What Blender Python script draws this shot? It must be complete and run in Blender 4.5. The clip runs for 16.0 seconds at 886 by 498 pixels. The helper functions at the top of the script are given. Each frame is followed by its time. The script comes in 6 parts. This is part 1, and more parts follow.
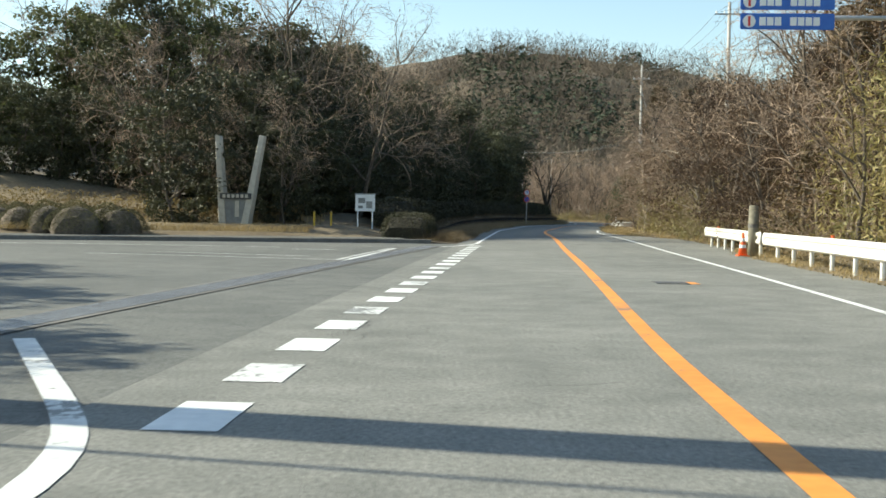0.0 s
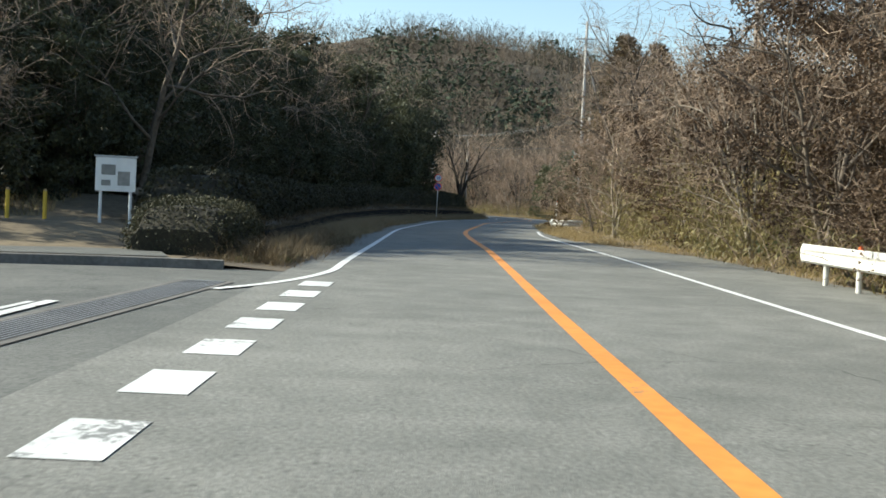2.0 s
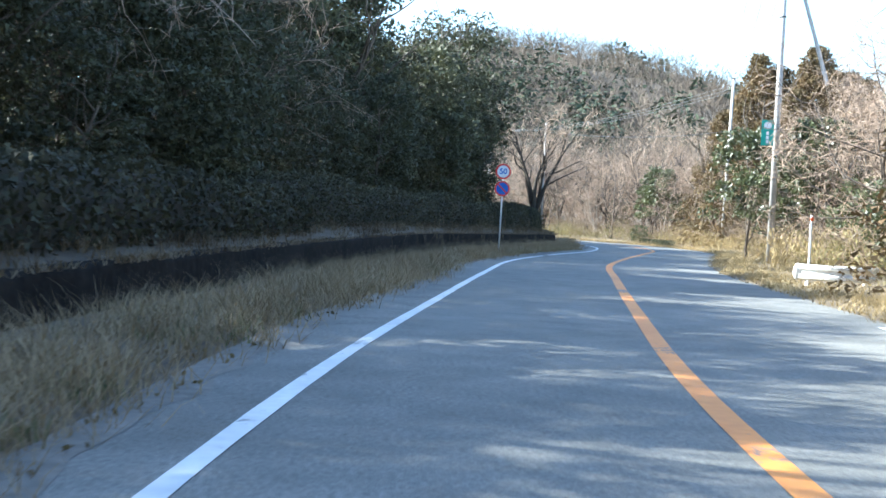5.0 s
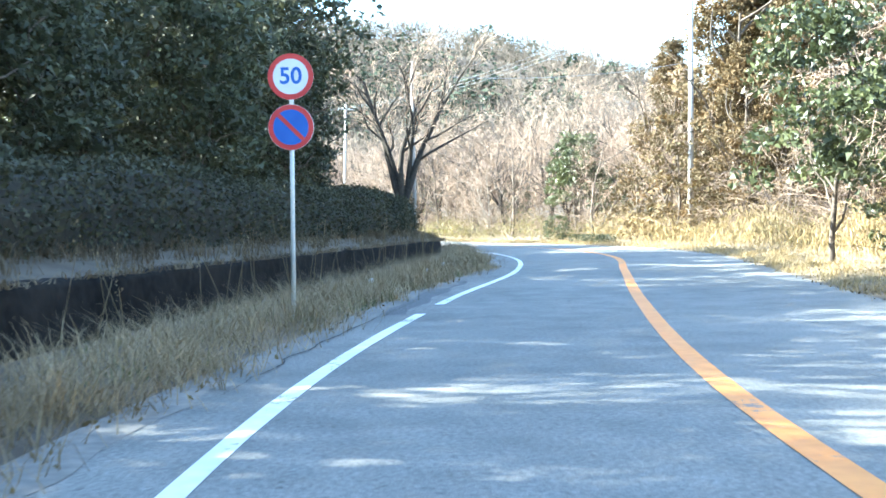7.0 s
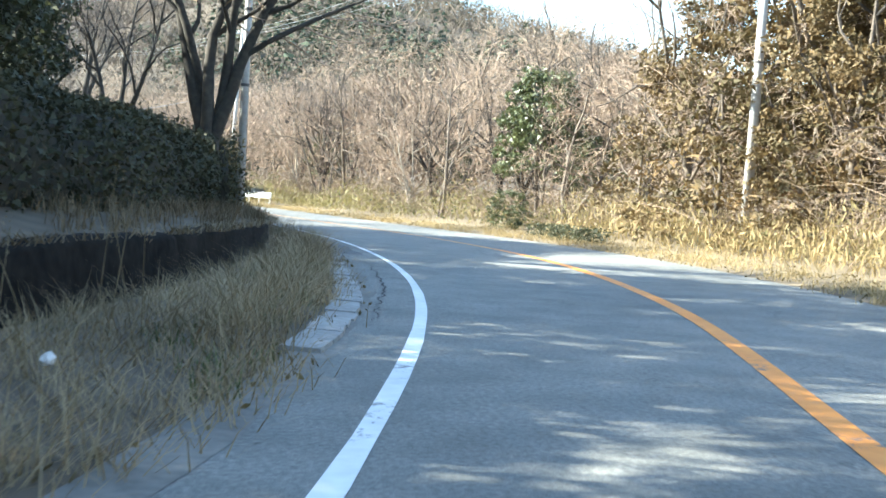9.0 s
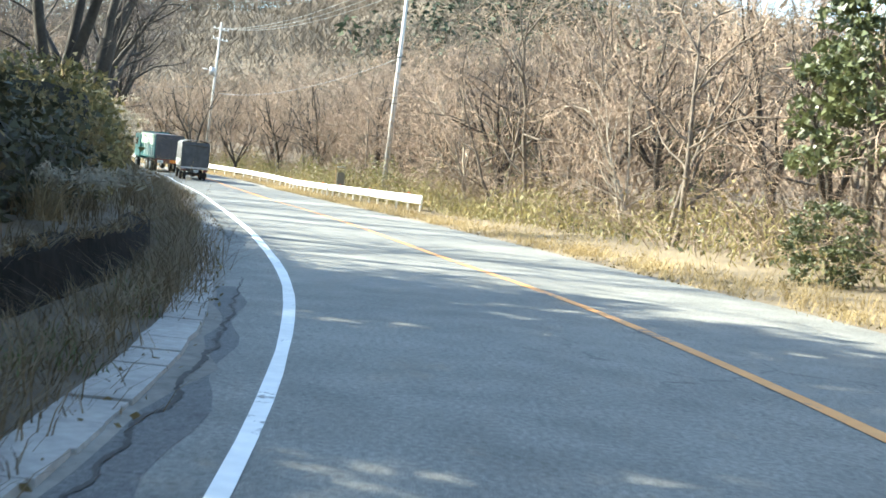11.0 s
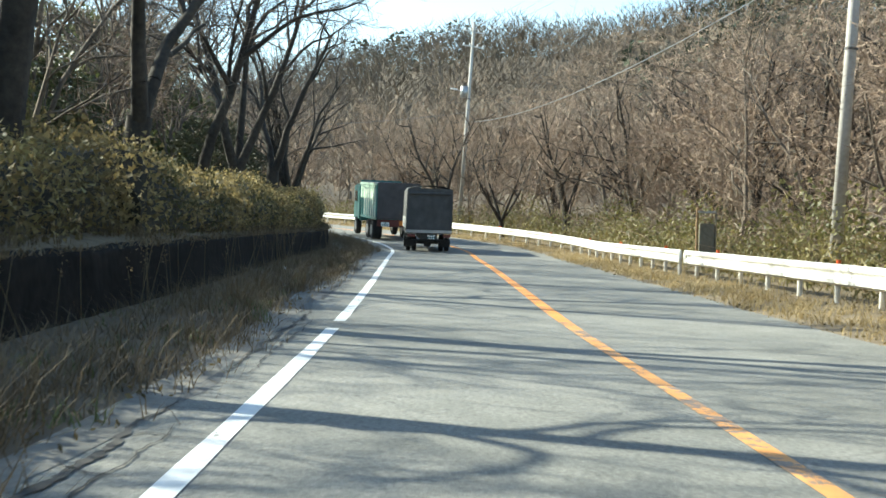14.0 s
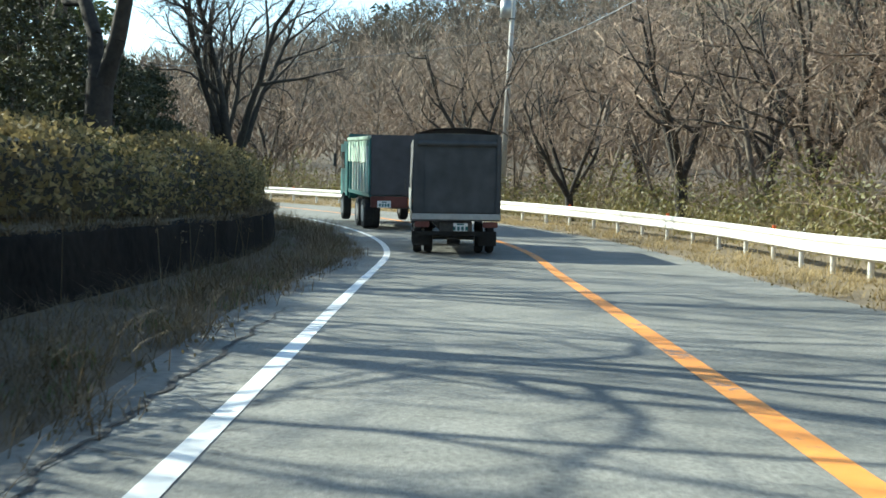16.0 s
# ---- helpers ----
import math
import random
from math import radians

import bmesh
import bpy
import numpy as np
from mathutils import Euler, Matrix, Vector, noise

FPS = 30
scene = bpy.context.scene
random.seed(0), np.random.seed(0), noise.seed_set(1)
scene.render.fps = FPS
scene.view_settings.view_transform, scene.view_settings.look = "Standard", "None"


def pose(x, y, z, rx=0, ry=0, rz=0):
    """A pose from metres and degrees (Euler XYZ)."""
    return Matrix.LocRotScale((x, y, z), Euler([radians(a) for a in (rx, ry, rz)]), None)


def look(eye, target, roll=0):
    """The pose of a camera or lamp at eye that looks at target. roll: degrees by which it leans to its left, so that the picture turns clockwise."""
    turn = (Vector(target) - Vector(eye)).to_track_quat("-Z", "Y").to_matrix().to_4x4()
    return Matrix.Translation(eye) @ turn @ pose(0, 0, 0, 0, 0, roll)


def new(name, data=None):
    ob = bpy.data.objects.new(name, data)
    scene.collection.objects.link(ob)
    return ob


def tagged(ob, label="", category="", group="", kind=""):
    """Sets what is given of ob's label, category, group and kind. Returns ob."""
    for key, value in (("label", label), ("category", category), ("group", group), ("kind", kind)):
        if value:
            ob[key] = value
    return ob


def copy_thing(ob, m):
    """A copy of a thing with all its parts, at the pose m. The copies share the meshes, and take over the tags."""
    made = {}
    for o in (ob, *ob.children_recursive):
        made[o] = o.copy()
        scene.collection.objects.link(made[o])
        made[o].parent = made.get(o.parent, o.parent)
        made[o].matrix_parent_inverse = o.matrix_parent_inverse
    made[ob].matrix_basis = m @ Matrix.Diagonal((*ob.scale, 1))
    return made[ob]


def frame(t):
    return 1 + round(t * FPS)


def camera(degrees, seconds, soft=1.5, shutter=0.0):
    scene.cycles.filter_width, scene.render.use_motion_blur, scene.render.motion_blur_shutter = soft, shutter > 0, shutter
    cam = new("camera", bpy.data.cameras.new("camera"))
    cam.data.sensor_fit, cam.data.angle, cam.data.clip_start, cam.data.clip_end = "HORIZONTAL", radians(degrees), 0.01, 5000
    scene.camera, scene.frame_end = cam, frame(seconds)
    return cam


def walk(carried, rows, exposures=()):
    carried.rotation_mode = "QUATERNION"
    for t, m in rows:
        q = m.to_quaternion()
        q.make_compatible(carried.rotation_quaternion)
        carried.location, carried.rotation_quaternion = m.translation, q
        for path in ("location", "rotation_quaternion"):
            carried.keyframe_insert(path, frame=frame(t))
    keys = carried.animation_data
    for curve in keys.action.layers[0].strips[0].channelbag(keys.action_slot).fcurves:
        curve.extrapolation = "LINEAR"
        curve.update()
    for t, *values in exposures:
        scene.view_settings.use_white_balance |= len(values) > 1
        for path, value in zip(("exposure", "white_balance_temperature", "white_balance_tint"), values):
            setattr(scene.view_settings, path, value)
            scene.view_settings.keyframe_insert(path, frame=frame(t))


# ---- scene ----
# ---- camera and its drive ----
EYE = 1.26
cam = camera(40.6, 16.0, soft=1.6, shutter=0.1)
PATH = [
    (0, 0.12, 0.03, -0.41, -1.82, 0.99), (0.5, 0.33, 6.82, -2.08, -2.12, 1.95), (1, 0.80, 13.41, -3.18, -2.15, 2.56),
    (1.5, 1.31, 19.89, -4.26, -2.51, 2.38), (2, 1.94, 26.02, -4.85, -2.17, 2.69), (2.5, 2.56, 32.09, -4.75, -2.22, 2.73),
    (3, 3.23, 38.80, -3.85, -2.31, 1.40), (3.5, 3.70, 46.29, -2.84, -1.73, 1.88), (4, 4.21, 54.49, -2.00, -1.08, 3.01),
    (4.2, 4.30, 57.78, -1.82, -1.47, 2.94), (6.3, 7.49, 92.39, -5.28, -1.41, 0.51), (6.5, 7.84, 95.22, -6.10, -1.59, -0.21),
    (7, 8.82, 101.75, -8.07, -1.28, -1.18), (7.5, 10.00, 108.21, -10.21, -1.67, -0.27), (8, 11.34, 114.25, -12.21, -2.00, 0.57),
    (8.2, 11.79, 116.41, -13.07, -2.30, 1.26), (10.3, 17.61, 140.55, -5.52, -2.72, 7.32), (10.5, 17.85, 142.64, -3.72, -2.44, 5.97),
    (11, 18.00, 147.90, -0.73, -3.01, 5.00), (11.5, 17.90, 153.24, 2.39, -2.60, 4.57), (12, 17.39, 159.20, 5.43, -2.69, 3.98),
    (12.5, 16.46, 165.75, 8.26, -2.35, 2.86), (13, 15.32, 172.34, 10.29, -1.95, 3.32), (13.5, 14.11, 178.74, 12.12, -1.88, 2.32),
    (14, 12.75, 184.94, 12.84, -1.13, 1.67), (14.5, 11.33, 191.09, 13.29, -1.44, -0.01), (15, 9.87, 197.34, 13.70, -2.42, -0.76),
    (15.5, 8.37, 203.41, 13.81, -1.46, 1.94), (16, 6.90, 209.51, 14.27, -2.16, 0.79),
]
EXPOSURES = [(0.0, 0.86, 6750, 0), (2.5, 0.8, 6350, 2), (3.5, 1.54, 5950, 2), (4.2, 1.76, 5500, 6), (6.3, 3.2, 5650, 0), (7.0, 3.25, 5650, 0), (7.5, 2.95, 5750, 0), (8.2, 2.75, 5880, 0),
             (10.3, 2.42, 6250, 0), (11.4, 2.42, 6450, 0), (12.0, 2.12, 6550, 0), (12.5, 2.1, 6600, 0), (13.5, 1.65, 6450, -2), (14.5, 1.42, 6350, -4), (16.0, 1.34, 6100, -5)]
walk(cam, [(t, pose(x, y, EYE, 90 + pitch, 0, yaw) @ pose(0, 0, 0, 0, 0, roll)) for t, x, y, yaw, pitch, roll in PATH], EXPOSURES)

# ---- sky and sun ----
SUN_EL, SUN_AZ = 33.0, -76.0       # degrees; azimuth clockwise from +y
world = bpy.data.worlds.new("sky")
scene.world = world
world.use_nodes = True
wn = world.node_tree
sky = wn.nodes.new("ShaderNodeTexSky")
sky.sky_type, sky.sun_disc = "NISHITA", False
sky.sun_elevation, sky.sun_rotation = radians(SUN_EL), radians(SUN_AZ)
sky.air_density, sky.dust_density = 1.0, 0.6
wn.links.new(sky.outputs[0], wn.nodes["Background"].inputs[0])
wn.nodes["Background"].inputs[1].default_value = 0.118
sun = new("sun", bpy.data.lights.new("sun", "SUN"))
sun.data.energy, sun.data.angle, sun.data.color = 5.0, radians(0.53), (1.0, 0.93, 0.82)
az, el = radians(SUN_AZ), radians(SUN_EL)
SUN_WAY = Vector((math.sin(az) * math.cos(el), math.cos(az) * math.cos(el), math.sin(el)))
sun.matrix_world = look(SUN_WAY * 100, (0, 0, 0))

# ---- materials ----


def material(name, low, high, rough=0.85, grain=8.0, patch=0.5, bump=0.0, metal=0.0, spread=0.0, sheen=None, through_light=0.0):
    """A surface that wanders between two colours at two scales; spread: how far single objects and loose pieces differ in brightness."""
    m = bpy.data.materials.new(name)
    m.use_nodes = True
    t = m.node_tree
    bsdf = t.nodes["Principled BSDF"]
    coord = t.nodes.new("ShaderNodeTexCoord")
    n1, n2 = t.nodes.new("ShaderNodeTexNoise"), t.nodes.new("ShaderNodeTexNoise")
    n1.inputs["Scale"].default_value, n1.inputs["Detail"].default_value = grain, 6.0
    n2.inputs["Scale"].default_value, n2.inputs["Detail"].default_value = patch, 3.0
    for n in (n1, n2):
        t.links.new(coord.outputs["Object"], n.inputs["Vector"])
    add = t.nodes.new("ShaderNodeMath")
    add.operation = "ADD"
    t.links.new(n1.outputs[0], add.inputs[0])
    t.links.new(n2.outputs[0], add.inputs[1])
    ramp = t.nodes.new("ShaderNodeMapRange")
    ramp.inputs["From Min"].default_value, ramp.inputs["From Max"].default_value = 0.7, 1.3
    t.links.new(add.outputs[0], ramp.inputs["Value"])
    mix = t.nodes.new("ShaderNodeMix")
    mix.data_type = "RGBA"
    mix.inputs["A"].default_value, mix.inputs["B"].default_value = (*low, 1), (*high, 1)
    t.links.new(ramp.outputs[0], mix.inputs["Factor"])
    out = mix.outputs["Result"]
    if spread:
        geo, info = t.nodes.new("ShaderNodeNewGeometry"), t.nodes.new("ShaderNodeObjectInfo")
        sum_ = t.nodes.new("ShaderNodeMath")
        sum_.operation = "ADD"
        t.links.new(geo.outputs["Random Per Island"], sum_.inputs[0])
        t.links.new(info.outputs["Random"], sum_.inputs[1])
        span = t.nodes.new("ShaderNodeMapRange")
        span.inputs["From Max"].default_value = 2.0
        span.inputs["To Min"].default_value, span.inputs["To Max"].default_value = 1 - spread, 1 + spread
        t.links.new(sum_.outputs[0], span.inputs["Value"])
        hsv = t.nodes.new("ShaderNodeHueSaturation")
        t.links.new(span.outputs[0], hsv.inputs["Value"])
        t.links.new(out, hsv.inputs["Color"])
        out = hsv.outputs[0]
    t.links.new(out, bsdf.inputs["Base Color"])
    bsdf.inputs["Roughness"].default_value, bsdf.inputs["Metallic"].default_value = rough, metal
    if sheen is not None:
        bsdf.inputs["Specular IOR Level"].default_value = sheen
    if bump:
        b = t.nodes.new("ShaderNodeBump")
        b.inputs["Strength"].default_value, b.inputs["Distance"].default_value = bump, 0.02
        t.links.new(n1.outputs[0], b.inputs["Height"])
        t.links.new(b.outputs[0], bsdf.inputs["Normal"])
    if through_light:
        tl, ms = t.nodes.new("ShaderNodeBsdfTranslucent"), t.nodes.new("ShaderNodeMixShader")
        t.links.new(out, tl.inputs[0])
        ms.inputs[0].default_value = through_light
        t.links.new(bsdf.outputs[0], ms.inputs[1])
        t.links.new(tl.outputs[0], ms.inputs[2])
        t.links.new(ms.outputs[0], t.nodes["Material Output"].inputs[0])
    return m




def asphalt(name, low, high, cracks):
    """Rolled asphalt: pale and dark grit, broad wear, wandering cracks that come and go."""
    m = material(name, low, high, 0.82, 1.6, 0.22)
    t = m.node_tree
    bsdf = t.nodes["Principled BSDF"]
    base = bsdf.inputs["Base Color"].links[0].from_socket
    coord = t.nodes.new("ShaderNodeTexCoord").outputs["Object"]

    def noise_(scale, detail=4.0):
        n = t.nodes.new("ShaderNodeTexNoise")
        n.inputs["Scale"].default_value, n.inputs["Detail"].default_value = scale, detail
        t.links.new(coord, n.inputs["Vector"])
        return n

    def span(value, a, b, c, d):
        n = t.nodes.new("ShaderNodeMapRange")
        for k, v in (("From Min", a), ("From Max", b), ("To Min", c), ("To Max", d)):
            n.inputs[k].default_value = v
        t.links.new(value, n.inputs["Value"])
        return n.outputs[0]

    def multiply(a, b):
        n = t.nodes.new("ShaderNodeMath")
        n.operation = "MULTIPLY"
        t.links.new(a, n.inputs[0])
        t.links.new(b, n.inputs[1])
        return n.outputs[0]

    grit = noise_(110.0, 2.0)
    grit2 = noise_(26.0, 3.0)
    wear = span(grit.outputs[0], 0.32, 0.68, 0.66, 1.34)
    wear = multiply(wear, span(grit2.outputs[0], 0.32, 0.68, 0.7, 1.3))
    # dark pits where stones have broken out
    pits = t.nodes.new("ShaderNodeTexVoronoi")
    pits.inputs["Scale"].default_value = 7.0
    t.links.new(coord, pits.inputs["Vector"])
    pit = multiply(span(pits.outputs["Distance"], 0.1, 0.2, 1.0, 0.0), span(noise_(0.5, 3.0).outputs[0], 0.45, 0.6, 0.0, 1.0))
    wear = multiply(wear, span(pit, 0.0, 1.0, 1.0, 0.55))
    # cracks: the edges of warped cells, shown only in patches
    bend = noise_(1.4, 5.0)
    mixv = t.nodes.new("ShaderNodeMix")
    mixv.data_type = "VECTOR"
    mixv.inputs["Factor"].default_value = 0.32
    t.links.new(coord, mixv.inputs["A"])
    t.links.new(bend.outputs["Color"], mixv.inputs["B"])
    cell = t.nodes.new("ShaderNodeTexVoronoi")
    cell.feature = "DISTANCE_TO_EDGE"
    cell.inputs["Scale"].default_value = 0.85
    t.links.new(mixv.outputs["Result"], cell.inputs["Vector"])
    net = t.nodes.new("ShaderNodeTexVoronoi")
    net.feature = "DISTANCE_TO_EDGE"
    net.inputs["Scale"].default_value = 5.5
    t.links.new(mixv.outputs["Result"], net.inputs["Vector"])
    for cells, width, patch, lo, depth in ((cell, 0.012, 0.16, 0.52, 0.5), (net, 0.05, 0.3, 0.58, 0.62)):
        line_ = span(cells.outputs["Distance"], 0.0, width, 1.0, 0.0)
        where = span(noise_(patch, 3.0).outputs[0], lo, lo + 0.08, 0.0, cracks)
        hole = multiply(line_, multiply(where, span(noise_(3.0, 3.0).outputs[0], 0.42, 0.55, 0.0, 1.0)))
        wear = multiply(wear, span(hole, 0.0, 1.0, 1.0, depth))
    hsv = t.nodes.new("ShaderNodeHueSaturation")
    t.links.new(wear, hsv.inputs["Value"])
    t.links.new(base, hsv.inputs["Color"])
    t.links.new(hsv.outputs[0], bsdf.inputs["Base Color"])
    b = t.nodes.new("ShaderNodeBump")
    b.inputs["Strength"].default_value, b.inputs["Distance"].default_value = 0.35, 0.012
    t.links.new(wear, b.inputs["Height"])
    t.links.new(b.outputs[0], bsdf.inputs["Normal"])
    return m


def paint(name, low, high, wear_at, under=(0.13, 0.128, 0.118)):
    """Road paint worn through to the asphalt in flakes."""
    m = material(name, low, high, 0.62, 7.0, 0.8)
    t = m.node_tree
    bsdf = t.nodes["Principled BSDF"]
    base = bsdf.inputs["Base Color"].links[0].from_socket
    coord = t.nodes.new("ShaderNodeTexCoord")
    fine, broad = t.nodes.new("ShaderNodeTexNoise"), t.nodes.new("ShaderNodeTexNoise")
    fine.inputs["Scale"].default_value, fine.inputs["Detail"].default_value = 9.0, 9.0
    fine.inputs["Roughness"].default_value = 0.72
    broad.inputs["Scale"].default_value = 0.9
    add = t.nodes.new("ShaderNodeMath")
    add.operation = "ADD"
    for n, k in ((fine, 0), (broad, 1)):
        t.links.new(coord.outputs["Object"], n.inputs["Vector"])
        t.links.new(n.outputs[0], add.inputs[k])
    ramp = t.nodes.new("ShaderNodeMapRange")
    ramp.inputs["From Min"].default_value, ramp.inputs["From Max"].default_value = wear_at, wear_at + 0.06
    ramp.inputs["To Max"].default_value = 0.85
    t.links.new(add.outputs[0], ramp.inputs["Value"])
    mix = t.nodes.new("ShaderNodeMix")
    mix.data_type = "RGBA"
    mix.inputs["B"].default_value = (*under, 1)
    t.links.new(base, mix.inputs["A"])
    t.links.new(ramp.outputs[0], mix.inputs["Factor"])
    t.links.new(mix.outputs["Result"], bsdf.inputs["Base Color"])
    return m


ASPHALT = asphalt("asphalt", (0.13, 0.131, 0.115), (0.222, 0.218, 0.194), 1.0)
ASPHALT_OLD = asphalt("old asphalt", (0.085, 0.088, 0.079), (0.15, 0.15, 0.134), 1.0)
ASPHALT_NEW = asphalt("newer asphalt patch", (0.085, 0.087, 0.085), (0.115, 0.115, 0.11), 0.3)
LINE_WHITE = paint("white road paint", (0.6, 0.61, 0.59), (0.8, 0.8, 0.77), 1.17)
LINE_WORN = paint("worn white road paint", (0.5, 0.51, 0.49), (0.74, 0.74, 0.71), 1.06)
# wear plus sun glare on the line, both put into the paint
LINE_ORANGE_WORN_GLARE = paint("orange road paint, worn and paled by glare", (0.56, 0.25, 0.06), (0.7, 0.34, 0.1), 1.07)
LINE_ORANGE = paint("orange road paint", (0.62, 0.22, 0.03), (0.76, 0.3, 0.05), 1.17)
# dark of the crack strips: shade of the recess together with dirt
CRACK_DARK = material("shaded depth and dirt of the cracks", (0.03, 0.029, 0.026), (0.07, 0.067, 0.06), 0.95, 20.0, 1.0)
CONCRETE = material("pale concrete", (0.21, 0.205, 0.19), (0.36, 0.35, 0.325), 0.85, 12.0, 1.0, 0.2)
# mossy wall: the shade it stands in is put into this near-black colour
WALL_SHADED = material("mossy concrete darkened for shade", (0.006, 0.0054, 0.0047), (0.024, 0.0205, 0.0165), 0.95, 7.0, 0.8, 0.5, spread=0.1, sheen=0.1)
KERB = material("kerb stone", (0.09, 0.085, 0.075), (0.18, 0.17, 0.155), 0.9, 14.0, 1.0, 0.2)
SOIL = material("brown leaf litter", (0.1, 0.075, 0.045), (0.22, 0.17, 0.1), 0.95, 6.0, 0.4, 0.6)
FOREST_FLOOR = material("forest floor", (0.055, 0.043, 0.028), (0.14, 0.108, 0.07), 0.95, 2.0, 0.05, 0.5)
DRY_GRASS = material("dry grass", (0.25, 0.18, 0.078), (0.47, 0.36, 0.175), 0.8, 3.0, 0.3, spread=0.35, through_light=0.25)
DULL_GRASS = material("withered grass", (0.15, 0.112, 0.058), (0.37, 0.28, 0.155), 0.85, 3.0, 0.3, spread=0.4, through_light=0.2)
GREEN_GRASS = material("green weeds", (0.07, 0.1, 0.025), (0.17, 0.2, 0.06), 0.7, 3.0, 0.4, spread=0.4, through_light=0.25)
# withered grass again, with the shade mixed into a darker colour
SHADE_GRASS = material("withered grass darkened for shade", (0.08, 0.058, 0.031), (0.24, 0.178, 0.098), 0.85, 3.0, 0.3, spread=0.45, through_light=0.2)
BAMBOO = material("bamboo grass leaves", (0.14, 0.132, 0.045), (0.38, 0.305, 0.125), 0.6, 2.0, 0.35, spread=0.5, through_light=0.3)
# near-black, standing for the shade among the hedge branches
HEDGE_INNER_SHADE = material("dark hedge inside, shade between the leaves", (0.014, 0.013, 0.008), (0.04, 0.034, 0.019), 0.95, 12.0, 1.0, 0.6)
GRIT = material("roadside grit", (0.12, 0.115, 0.1), (0.24, 0.225, 0.195), 0.95, 9.0, 0.7, 0.5)
BARK = material("grey brown bark", (0.06, 0.048, 0.036), (0.18, 0.145, 0.11), 0.95, 9.0, 1.2, 0.6, spread=0.25)
BARK_DARK = material("dark bark", (0.022, 0.019, 0.015), (0.064, 0.053, 0.04), 0.95, 9.0, 1.2, 0.7, spread=0.2)
BARK_PALE = material("pale bark", (0.18, 0.15, 0.11), (0.38, 0.33, 0.26), 0.9, 9.0, 1.2, 0.4, spread=0.25)
TWIG = material("bare twigs", (0.18, 0.126, 0.086), (0.45, 0.335, 0.24), 0.85, 3.0, 0.4, spread=0.45)
TWIG_DARK = material("dark bare twigs", (0.07, 0.055, 0.045), (0.17, 0.135, 0.11), 0.9, 3.0, 0.4, spread=0.4)
TWIG_FAR = material("distant bare woods", (0.12, 0.084, 0.058), (0.45, 0.33, 0.225), 0.95, 0.3, 0.02, spread=0.5)
# evergreen leaves twice: shade, then sunlight, put into the leaf colour
LEAF_DARK = material("evergreen leaves in a shade-dark tone", (0.026, 0.03, 0.014), (0.092, 0.095, 0.043), 0.65, 2.0, 0.3, spread=0.5, through_light=0.25)
LEAF_PARK = material("evergreen leaves in a sunlit tone", (0.046, 0.059, 0.021), (0.145, 0.155, 0.058), 0.6, 2.0, 0.3, spread=0.55, through_light=0.4)
LEAF_GREEN = material("glossy green leaves", (0.04, 0.052, 0.02), (0.115, 0.125, 0.048), 0.45, 2.0, 0.3, spread=0.5, through_light=0.2)
LEAF_RUST = material("rusty cedar foliage", (0.046, 0.042, 0.014), (0.17, 0.105, 0.042), 0.75, 1.2, 0.35, spread=0.5, through_light=0.15)
LEAF_HEDGE = material("clipped hedge leaves", (0.028, 0.029, 0.013), (0.08, 0.075, 0.033), 0.75, 3.0, 0.4, spread=0.5, through_light=0.15)
LEAF_BROWN = material("brown green shrub leaves", (0.09, 0.067, 0.031), (0.25, 0.19, 0.082), 0.75, 3.0, 0.4, spread=0.55, through_light=0.4)
# the brown shrub leaves made lighter, so the hedges look sunlit
LEAF_SHRUB = material("loose shrub leaves lightened for sun", (0.13, 0.098, 0.042), (0.36, 0.28, 0.12), 0.7, 3.0, 0.4, spread=0.6, through_light=0.4)
PLUME = material("pale pampas plumes", (0.3, 0.26, 0.19), (0.56, 0.5, 0.39), 0.8, 8.0, 0.3, spread=0.3, through_light=0.4)
LEAF_MIXED = material("mixed green and yellow shrub leaves", (0.07, 0.075, 0.024), (0.24, 0.21, 0.07), 0.6, 2.0, 0.3, spread=0.6, through_light=0.3)
TWIG_HILL = material("bare woods of the hills", (0.07, 0.056, 0.042), (0.2, 0.155, 0.112), 0.95, 0.3, 0.02, spread=0.5)
LEAF_BUSH = material("clipped azalea leaves", (0.05, 0.048, 0.019), (0.15, 0.132, 0.05), 0.75, 3.0, 0.4, spread=0.45, through_light=0.15)
LEAF_OAK = material("withered oak leaves", (0.04, 0.025, 0.014), (0.135, 0.083, 0.044), 0.8, 3.0, 0.4, spread=0.55, through_light=0.15)
CONIFER_FAR = material("distant conifers", (0.02, 0.034, 0.018), (0.055, 0.072, 0.036), 0.85, 0.4, 0.05, spread=0.5)
STEEL_WHITE = material("white painted steel", (0.58, 0.56, 0.5), (0.8, 0.785, 0.72), 0.45, 9.0, 0.6, 0.03)
STEEL_GREY = material("galvanised steel", (0.3, 0.31, 0.31), (0.46, 0.47, 0.47), 0.45, 12.0, 1.0, 0.05, metal=0.6)
STEEL_DARK = material("dark steel", (0.05, 0.05, 0.05), (0.12, 0.115, 0.11), 0.6, 12.0, 1.0, 0.1, metal=0.4)
POLE = material("grey concrete pole", (0.34, 0.32, 0.29), (0.5, 0.48, 0.44), 0.85, 10.0, 0.5, 0.1)
CABLE = material("grey cable", (0.1, 0.1, 0.1), (0.2, 0.2, 0.2), 0.35, 5.0, 1.0)
RED = material("red sign face", (0.55, 0.03, 0.03), (0.65, 0.05, 0.04), 0.4, 5.0, 1.0)
BLUE = material("blue sign face", (0.02, 0.1, 0.42), (0.03, 0.14, 0.5), 0.4, 5.0, 1.0)
WHITE = material("white sign face", (0.7, 0.7, 0.68), (0.82, 0.82, 0.8), 0.4, 5.0, 1.0)
